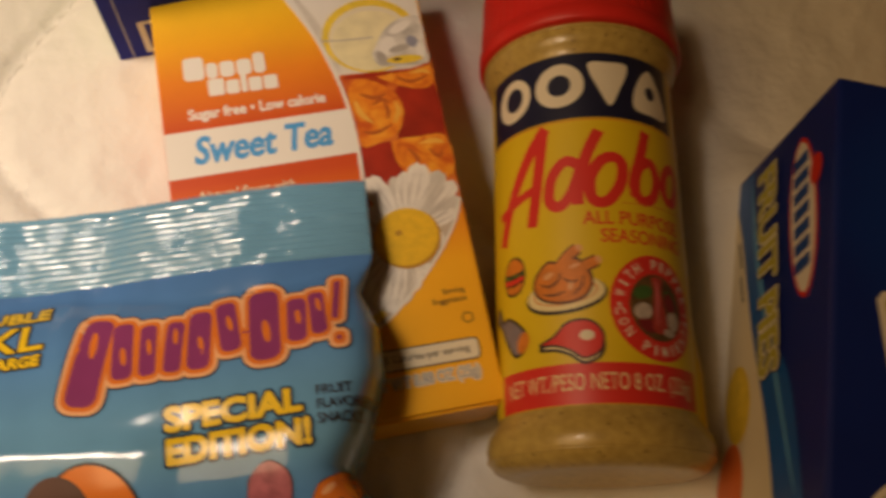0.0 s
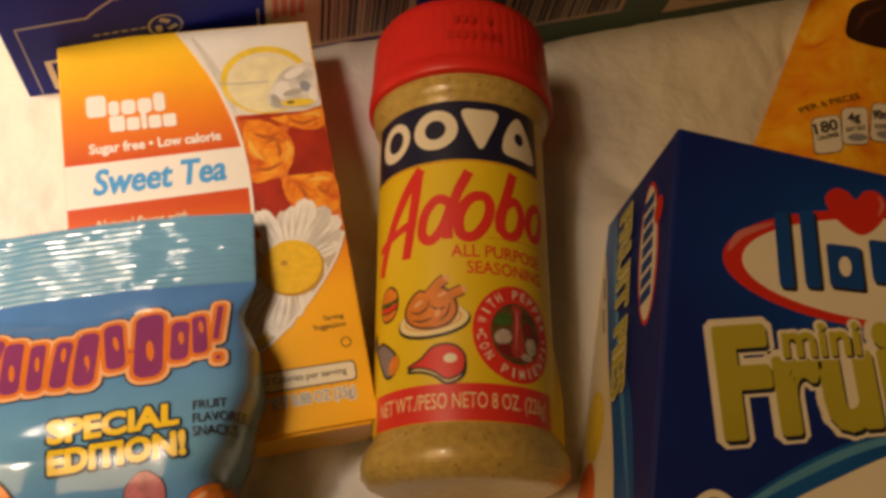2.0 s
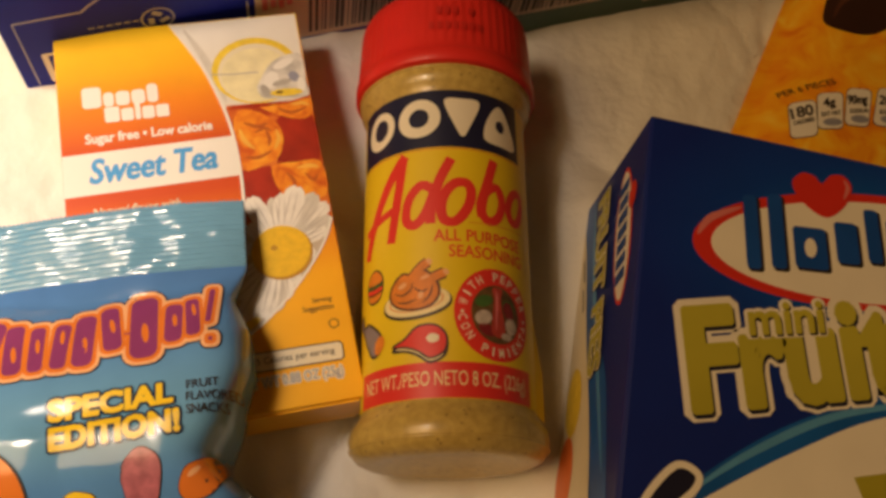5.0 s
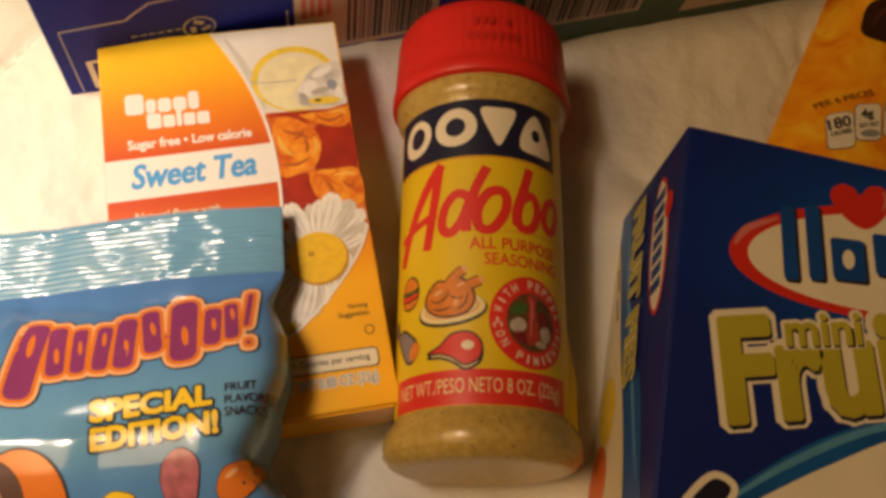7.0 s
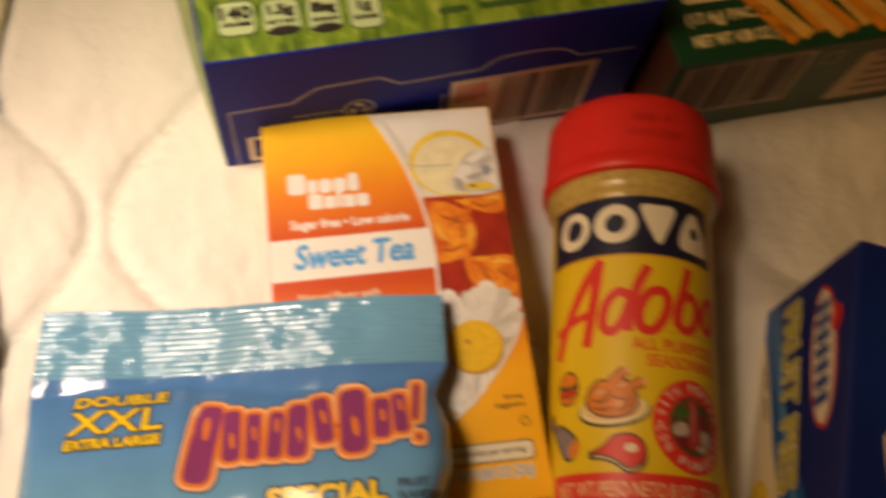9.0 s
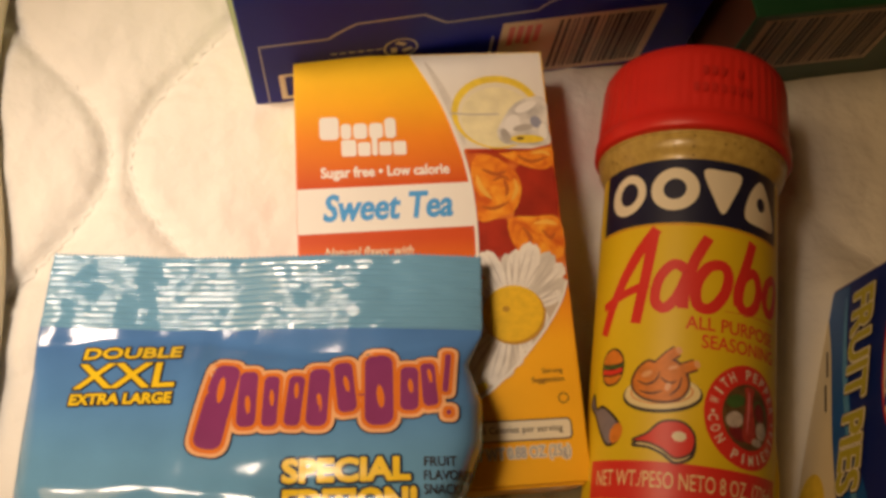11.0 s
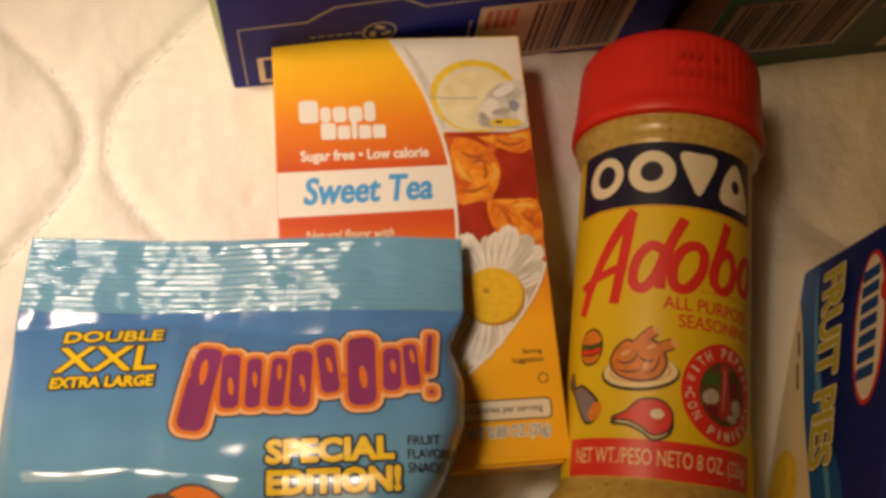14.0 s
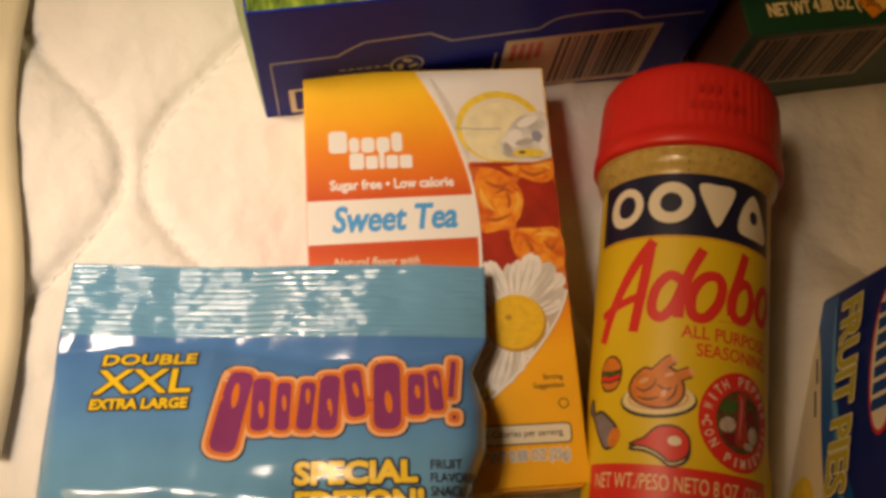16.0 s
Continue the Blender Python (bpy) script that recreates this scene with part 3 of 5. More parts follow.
    put("lettering", words("10 PACKETS\u00b7NET WT 0.88 OZ (25g)", -0.0174, 0.0321, -0.0025, 0.0016, 0, 0.0, 0.4), SLATE, 5, "grey weight lettering")
    # trade mark as plain bars
    x = -0.0378
    for k, w in enumerate((0.0062, 0.0034, 0.0045, 0.0045, 0.0036)):
        h = (0.0080, 0.0055, 0.0055, 0.0055, 0.0072)[k]
        put("trademark_bar", poly(round_rect(x, x + w, 0.1025, 0.1025 + h, 0.0014)), WHITE, 4)
        x += w + 0.0006
    x = -0.0310
    for k, w in enumerate((0.0048, 0.0040, 0.0018, 0.0040, 0.0042)):
        h = (0.0058, 0.0048, 0.0068, 0.0048, 0.0048)[k]
        put("trademark_bar", poly(round_rect(x, x + w, 0.0965, 0.0965 + h, 0.0008)), WHITE, 5)
        x += w + 0.0005
    # bottle sign
    bottle = curve([(-0.0310, 0.0295), (-0.0312, 0.0260), (-0.0342, 0.0225), (-0.0342, 0.0100), (-0.0335, 0.0075), (-0.0255, 0.0075), (-0.0248, 0.0100), (-0.0248, 0.0225), (-0.0278, 0.0260), (-0.0280, 0.0295)], 5, True)
    put("bottle_edge", poly(bottle), CREAM, 4)
    put("bottle_fill", poly(round_rect(-0.0330, -0.0260, 0.0192, 0.0238, 0.0018)), ORANGE, 5, "orange bottle sign")
    put("bottle_fill", poly(round_rect(-0.0332, -0.0258, 0.0083, 0.0112, 0.0008)), ORANGE, 5)
    for y in (0.0170, 0.0182):
        put("bottle_wave", stroke(curve([(-0.0332, y), (-0.0305, y + 0.0007), (-0.0285, y - 0.0004), (-0.0258, y + 0.0005)]), 0.0006), ORANGE, 5)
    put("straw_edge", poly(round_rect(-0.0300, -0.0210, 0.0325, 0.0351, 0.0008, 52)), CREAM, 4)
    put("straw", poly(round_rect(-0.0293, -0.0217, 0.0331, 0.0345, 0.0005, 52)), ORANGE, 5)
    put("sign_plate", poly(round_rect(-0.0362, -0.0228, 0.0112, 0.0164, 0.001)), CREAM, 6)
    put("lettering", words("Just Add", -0.0356, -0.0234, 0.0140, 0.0162, 0, 0.01), SLATE, 7)
    put("lettering", words("To Water", -0.0356, -0.0234, 0.0115, 0.0137, 0, 0.01), SLATE, 7)
    # tucked end flap and side seam
    part("end_flap", block(0.002, 0.0813, -0.0008, 0.0, 0.001, top - 0.0016, 0.0003), TEA_CARD, box)
    return box


tea_carton()


# ---------------------------------------------------------------- seasoning jar
def seasoning_jar():
    R = 0.0275
    jar = thing("seasoning_jar", JAR, "seasoning jar with yellow label and red cap, lying down", "spice jar")
    prof = [(-0.0030, 0.006), (-0.0038, 0.016), (-0.0052, 0.0228), (-0.0051, 0.0262), (-0.0038, 0.0290), (-0.0014, 0.0306), (0.0018, 0.0311), (0.0045, 0.0306), (0.0070, 0.0288), (0.0090, 0.0277),
            (0.0105, 0.0273), (0.1120, 0.0273), (0.1136, 0.0277), (0.1150, 0.0288), (0.1170, 0.0297), (0.1195, 0.0298), (0.1210, 0.0290), (0.1225, 0.0268), (0.1260, 0.0262)]
    part("bottle", lathe(prof, 72), POWDER, jar, "clear bottle full of tan powder", True)
    part("neck_ring", lathe([(0.1195, 0.0285), (0.1198, 0.0303), (0.1206, 0.0303), (0.1210, 0.0285)], 64), POWDER, jar, "", True)
    part("base_seam", lathe([(-0.0020, 0.0295), (-0.0016, 0.0308), (-0.0010, 0.0311), (-0.0005, 0.0306)], 72), POWDER, jar, "moulded base seam", True)
    cap = [(0.1215, 0.0285), (0.1213, 0.0313), (0.1222, 0.0318), (0.1262, 0.0317), (0.1268, 0.0313), (0.1272, 0.0311)] + [(0.129 + 0.0025 * k, 0.0311 - 0.00012 * k) for k in range(8)] + [(0.1490, 0.0298), (0.1515, 0.0284), (0.1532, 0.0258), (0.1540, 0.0220), (0.1541, 0.008)]
    lid = part("cap", lathe(cap, 240, 60, 0.0003, (0.128, 0.1475)), CAP_RED, jar, "ribbed red plastic cap", True)

    def wrap(a, s, h, r=R):
        return Vector(((r + h) * math.sin(a / r), s, (r + h) * math.cos(a / r)))

    def put(name, bm, material, layer=1, label="", on=None):
        on = on or paper
        for v in bm.verts:
            v.co.z += 0.0002 + 0.00006 * layer
        return part(name, bent(bm, wrap, 0.0012), material, on, label, True)

    def cap_put(name, bm, material):
        for v in bm.verts:
            v.co.z = 0.0038
        part(name, bent(bm, wrap, 0.0015), material, lid)

    paper = put("label", poly([(-0.075, 0.0098), (0.0330, 0.0098), (0.0330, 0.1120), (-0.075, 0.1120)]), LABEL_YELLOW, 0, "yellow paper label", jar)
    put("navy_panel", poly([(-0.0400, 0.0912), (0.0245, 0.0908), (0.0240, 0.1120), (-0.0400, 0.1120)]), NAVY, 1, "navy blue brand panel")
    put("red_band", poly([(-0.0370, 0.0100), (0.0262, 0.0100), (0.0262, 0.0206), (-0.0370, 0.0206)]), RED, 1, "red weight band")
    put("label_line", stroke([(-0.0400, 0.0907), (0.0245, 0.0903)], 0.0004), ROAST, 1)
    # trade mark as plain shapes
    put("trademark_ring", ring(ellipse(-0.0283, 0.1020, 0.0068, 0.0068), ellipse(-0.0278, 0.1022, 0.0035, 0.0038)), CREAM, 2)
    put("trademark_ring", ring(ellipse(-0.0126, 0.1020, 0.0072, 0.0070), ellipse(-0.0126, 0.1020, 0.0034, 0.0034)), CREAM, 2)
    put("trademark_wedge", poly(curve([(-0.0043, 0.1080), (0.0016, 0.1088), (0.0076, 0.1080), (0.0042, 0.0990), (0.0016, 0.0948), (-0.0010, 0.0990)], 4, True)), CREAM, 2)
    put("trademark_block", poly(curve([(0.0090, 0.0952), (0.0104, 0.1030), (0.0150, 0.1088), (0.0192, 0.1040), (0.0222, 0.0950), (0.0156, 0.0940)], 4, True)), CREAM, 2)
    put("trademark_gap", poly(ellipse(0.0152, 0.1012, 0.0018, 0.0022)), NAVY, 3)
    # title, drawn with a brush
    A = stroke(curve([(-0.0350, 0.0580), (-0.0310, 0.0680), (-0.0235, 0.0810), (-0.0172, 0.0892)]), 0.0036)
    stroke(curve([(-0.0180, 0.0885), (-0.0195, 0.0780), (-0.0225, 0.0602)]), 0.0034, A)
    stroke(curve([(-0.0360, 0.0668), (-0.0260, 0.0700), (-0.0190, 0.0720)]), 0.0026, A)
    put("brush_letter", A, RED, 2, "red brush lettering")
    d = stroke(curve([(-0.0085, 0.0765), (-0.0120, 0.0778), (-0.0158, 0.0735), (-0.0168, 0.0670), (-0.0140, 0.0645), (-0.0105, 0.0680), (-0.0080, 0.0745)], 8, True), 0.0031, closed=True)
    stroke(curve([(-0.0022, 0.0868), (-0.0060, 0.0790), (-0.0085, 0.0700), (-0.0088, 0.0645)]), 0.0032, d)
    put("brush_letter", d, RED, 2)
    put("brush_letter", stroke(curve([(0.0022, 0.0785), (-0.0020, 0.0775), (-0.0052, 0.0720), (-0.0048, 0.0660), (-0.0010, 0.0652), (0.0028, 0.0700), (0.0040, 0.0755)], 8, True), 0.0032, closed=True), RED, 2)
    b = stroke(curve([(0.0122, 0.0880), (0.0098, 0.0800), (0.0072, 0.0720), (0.0074, 0.0672)]), 0.0032, None)
    stroke(curve([(0.0088, 0.0758), (0.0130, 0.0785), (0.0150, 0.0740), (0.0135, 0.0685), (0.0100, 0.0662), (0.0075, 0.0690)], 8, True), 0.0030, b, True)
    put("brush_letter", b, RED, 2)
    put("brush_letter", stroke(curve([(0.0225, 0.0795), (0.0192, 0.0770), (0.0178, 0.0720), (0.0192, 0.0685), (0.0222, 0.0690), (0.0245, 0.0740), (0.0245, 0.0780)], 8, True), 0.0029, closed=True), RED, 2)
    put("label_line", stroke([(0.0030, 0.0650), (0.0240, 0.0655)], 0.0003), ROAST, 2)
    put("lettering", words("ALL PURPOSE", -0.0078, 0.0225, 0.0585, 0.0625, 0, 0.012), RED, 2, "red lettering")
    put("lettering", words("SEASONING", -0.0032, 0.0232, 0.0533, 0.0573, 0, 0.012), RED, 2)
    put("lettering", words("NET WT./PESO NETO 8 OZ. (226g)", -0.0335, 0.0228, 0.0122, 0.0180, 0, 0.0), PALE_YELLOW, 2, "pale weight lettering")
    # burger
    put("burger_edge", poly(curve([(-0.0346, 0.0490), (-0.0330, 0.0522), (-0.0298, 0.0534), (-0.0268, 0.0520), (-0.0254, 0.0488), (-0.0258, 0.0450), (-0.0278, 0.0424), (-0.0318, 0.0422), (-0.0342, 0.0448)], 5, True)), DARK, 2)
    put("burger_bun", poly(curve([(-0.0339, 0.0492), (-0.0325, 0.0518), (-0.0298, 0.0528), (-0.0272, 0.0515), (-0.0260, 0.0490), (-0.0298, 0.0484)], 5, True)), ROAST, 3)
    put("burger_leaf", stroke(curve([(-0.0340, 0.0484), (-0.0318, 0.0474), (-0.0298, 0.0480), (-0.0278, 0.0472), (-0.0258, 0.0482)]), 0.0009), GREENINK, 4)
    put("burger_meat", stroke(curve([(-0.0340, 0.0466), (-0.0298, 0.0460), (-0.0258, 0.0466)]), 0.0014), RED, 4.5)
    put("burger_bun", poly(curve([(-0.0336, 0.0452), (-0.0298, 0.0447), (-0.0262, 0.0452), (-0.0280, 0.0429), (-0.0316, 0.0428)], 5, True)), ROAST, 3.2)
    # roast bird on a plate
    put("plate_edge", poly(ellipse(-0.0137, 0.0392, 0.0114, 0.0052, 3)), DARK, 2)
    put("plate", poly(ellipse(-0.0137, 0.0397, 0.0108, 0.0047, 3)), PALE_YELLOW, 3)
    put("plate_well", ring(ellipse(-0.0137, 0.0400, 0.0088, 0.0035, 3), ellipse(-0.0137, 0.0400, 0.0084, 0.0032, 3)), ROAST, 4)
    body = curve([(-0.0222, 0.0415), (-0.0215, 0.0455), (-0.0180, 0.0488), (-0.0145, 0.0482), (-0.0105, 0.0492), (-0.0072, 0.0462), (-0.0062, 0.0420), (-0.0082, 0.0384), (-0.0130, 0.0370), (-0.0190, 0.0382)], 5, True)
    legs = (((-0.0120, 0.0450), (-0.0078, 0.0468), (-0.0046, 0.0482)), ((-0.0150, 0.0468), (-0.0120, 0.0500), (-0.0096, 0.0518)))
    for k, leg in enumerate(legs):
        put("leg_edge", stroke(curve(leg), 0.0036), BROWN_BOX, 3.6 + 0.1 * k)
    put("bird_edge", stroke(body, 0.0007, closed=True), BROWN_BOX, 4.2)
    put("roast_bird", poly(body), ROAST, 4, "orange roast bird print")
    for k, leg in enumerate(legs):
        put("drumstick", stroke(curve(leg), 0.0027), ROAST, 4.6 + 0.1 * k)
        put("leg_bone", poly(ellipse(leg[2][0] + 0.0004, leg[2][1] + 0.0002, 0.0008, 0.0011, 30, 16)), PEACH, 4.9)
    for line in ([(-0.0208, 0.0432), (-0.0178, 0.0420), (-0.0152, 0.0432), (-0.0142, 0.0456)], [(-0.0200, 0.0402), (-0.0165, 0.0394), (-0.0130, 0.0402)], [(-0.0112, 0.0390), (-0.0090, 0.0412), (-0.0082, 0.0444)], [(-0.0140, 0.0440), (-0.0115, 0.0425), (-0.0095, 0.0432)]):
        put("bird_line", stroke(curve(line), 0.0006, taper=True), BROWN_BOX, 5.5)
    for x, y, a, b, t in ((-0.0178, 0.0450, 0.0016, 0.0008, 25), (-0.0105, 0.0470, 0.0014, 0.0005, 20), (-0.0118, 0.0414, 0.0008, 0.0012, -20)):
        put("bird_shine", poly(ellipse(x, y, a, b, t)), PEACH, 6)
    # fish
    fish = curve([(-0.0385, 0.0405), (-0.0365, 0.0360), (-0.0330, 0.0362), (-0.0285, 0.0335), (-0.0255, 0.0300), (-0.0262, 0.0262), (-0.0300, 0.0250), (-0.0335, 0.0290), (-0.0370, 0.0345), (-0.0400, 0.0372)], 5, True)
    put("fish", poly(fish), FISH, 3, "grey fish print")
    put("fish_edge", stroke(fish, 0.0008, closed=True), DARK, 4)
    put("fish_cut", poly(ellipse(-0.0268, 0.0282, 0.0021, 0.0030, -25)), ROAST, 5)
    # steak
    steak = curve([(-0.0212, 0.0262), (-0.0170, 0.0282), (-0.0130, 0.0316), (-0.0075, 0.0318), (-0.0042, 0.0285), (-0.0048, 0.0238), (-0.0090, 0.0218), (-0.0125, 0.0240), (-0.0165, 0.0256)], 5, True)
    put("steak_rim", poly([(x, y - 0.0012) for x, y in steak]), PALE_YELLOW, 2)
    put("steak_edge", stroke([(x, y - 0.0012) for x, y in steak], 0.0008, closed=True), DARK, 3)
    put("steak", poly(steak), RED, 4, "red steak print")
    put("steak_edge", stroke(steak, 0.0006, closed=True), DARK, 5)
    put("steak_bone", poly(ellipse(-0.0082, 0.0278, 0.0019, 0.0014)), CREAM, 6)
    # round seal
    sx, sy = 0.0118, 0.0360
    put("seal", poly(ellipse(sx, sy, 0.0138, 0.0146)), RED, 2, "round red seal")
    put("seal_picture", poly(ellipse(sx, sy, 0.0086, 0.0092)), mat("seal_ground_print", (0.16, 0.09, 0.03), 0.45, vary=0.3, scale=300), 3)
    put("seal_leaf", poly(ellipse(sx - 0.0045, sy + 0.0038, 0.0030, 0.0018, 20)), GREENINK, 4)
    put("seal_leaf", poly(ellipse(sx + 0.0045, sy + 0.0030, 0.0026, 0.0020, -30)), GREENINK, 4)
    garlic = mat("garlic_print", (0.60, 0.50, 0.42), 0.45, vary=0.2, scale=500)
    plum = mat("dark_red_pepper_print", (0.24, 0.02, 0.025), 0.45, vary=0.2, scale=500)
    put("seal_garlic", poly(ellipse(sx - 0.0048, sy - 0.0014, 0.0028, 0.0022, 20)), garlic, 5)
    put("seal_garlic", poly(ellipse(sx + 0.0050, sy - 0.0030, 0.0022, 0.0026)), garlic, 5)
    put("seal_pepper", poly(ellipse(sx - 0.0036, sy - 0.0052, 0.0030, 0.0018, -20)), plum, 5)
    put("seal_pepper", poly(ellipse(sx + 0.0042, sy + 0.0018, 0.0020, 0.0028, 15)), plum, 5)
    put("seal_mill", poly(curve([(sx - 0.0016, sy + 0.0080), (sx + 0.0018, sy + 0.0080), (sx + 0.0012, sy + 0.0040), (sx + 0.0026, sy - 0.0060), (sx - 0.0022, sy - 0.0060), (sx - 0.0012, sy + 0.0040)], 5, True)), mat("mill_print", (0.52, 0.06, 0.04), 0.45, vary=0.2, scale=400), 6)
    put("mill_shine", stroke(curve([(sx - 0.0004, sy + 0.0074), (sx - 0.0002, sy + 0.0040), (sx - 0.0008, sy - 0.0050)]), 0.0007, taper=True), PINK, 7)
    put("seal_clove", poly(ellipse(sx + 0.0030, sy - 0.0066, 0.0020, 0.0011)), garlic, 7)
    for body, mid, spread in (("WITH PEPPER", 92, 1), ("CON PIMIENTA", 268, -1)):
        n = len(body)
        for k, ch in enumerate(body):
            if ch == " ":
                continue
            ang = mid - spread * (k - (n - 1) / 2) * 14.5
            rad = 0.0113
            bm = words(ch, -0.0009 if ch != "I" else -0.0003, 0.0009 if ch != "I" else 0.0003, -0.0014, 0.0014, 0, 0.01)
            turn = radians(ang - 90 if spread > 0 else ang + 90)
            for v in bm.verts:
                x, y = v.co.x, v.co.y
                v.co.x = sx + rad * math.cos(radians(ang)) + x * math.cos(turn) - y * math.sin(turn)
                v.co.y = sy + rad * 1.05 * math.sin(radians(ang)) + x * math.sin(turn) + y * math.cos(turn)
            put("seal_letter", bm, CREAM, 4)
    for ang in (178, 2):
        put("seal_dot", poly(ellipse(sx + 0.0113 * math.cos(radians(ang)), sy, 0.0005, 0.0005, 0, 12)), CREAM, 4)
    # lifted end of the label
    bm = bmesh.new()
    pts = [(0.0255, 0.012, 0.0060), (0.0300, 0.008, 0.0030), (0.0300, 0.024, 0.0030), (0.0262, 0.048, 0.0050)]
    bm.faces.new([bm.verts.new(Vector(p)) for p in pts])
    bmesh.ops.triangulate(bm, faces=bm.faces[:])
    part("label_flap", bm, LABEL_YELLOW, jar, "lifted yellow label end")
    # stamped date, unreadable
    for row, s in enumerate((0.1395, 0.1335)):
        for k in range(7 if row else 5):
            a = -0.0085 + 0.0024 * k + (0.0022 if not row else 0)
            if k == 3 and row == 0:
                continue
            cap_put("stamp_bar", poly(round_rect(a, a + 0.0015, s, s + 0.0030, 0.0003)), CAP_INK)
    return jar


seasoning_jar()


# ---------------------------------------------------------------- cartons behind
def blue_carton():
    L, D, Hh = 0.157, 0.19, 0.069
    box = thing("blue_snack_box", pose(-0.0602, 0.1290, BED, 0, 0, 5.6), "dark blue snack carton with green grass print on top", "food box")
    card = part("carton", block(0, L, 0, D, 0, Hh), BOX_BLUE, box)
    bm = poly([(0.0006, 0.0006), (L - 0.0006, 0.0006), (L - 0.0006, D - 0.001), (0.0006, D - 0.001)])
    part("grass_panel", moved(bm, 0, 0, Hh + 0.00012), GRASS, box, "green grass printed top")

    def side(bm, layer):
        return bent(bm, lambda x, y, z: Vector((x, -0.00012 * layer, y)))

    # the side wall bulges outwards
    bm = bmesh.new()
    rows = []
    for k in range(13):
        y = 0.0006 + (D - 0.0012) * k / 12
        b = 0.009 * math.sin(math.pi * k / 12) ** 0.8
        rows.append([bm.verts.new((-0.00012 - b * w, y, z)) for z, w in ((0.0005, 0.55), (0.02, 1.0), (0.045, 0.75), (Hh - 0.0006, 0.12))])
    for a, b in zip(rows, rows[1:]):
        for k in range(3):
            bm.faces.new((a[k], a[k + 1], b[k + 1], b[k]))
    bmesh.ops.recalc_face_normals(bm, faces=bm.faces[:])
    part("grass_side", bm, GRASS, box, "bulging green side", True)
    return card, side


BLUE, blue_side = blue_carton()


def barcode(box, lay, x0, x1, y0, y1, seed):
    rng = random.Random(seed)
    x = x0
    while x < x1 - 0.0012:
        w = rng.choice((0.0004, 0.0007, 0.0011, 0.0015))
        part("code_bar", lay(poly([(x, y0), (x + w, y0), (x + w, y1), (x, y1)]), 3), DARK, box)
        x += w + rng.choice((0.0005, 0.0008, 0.0013))


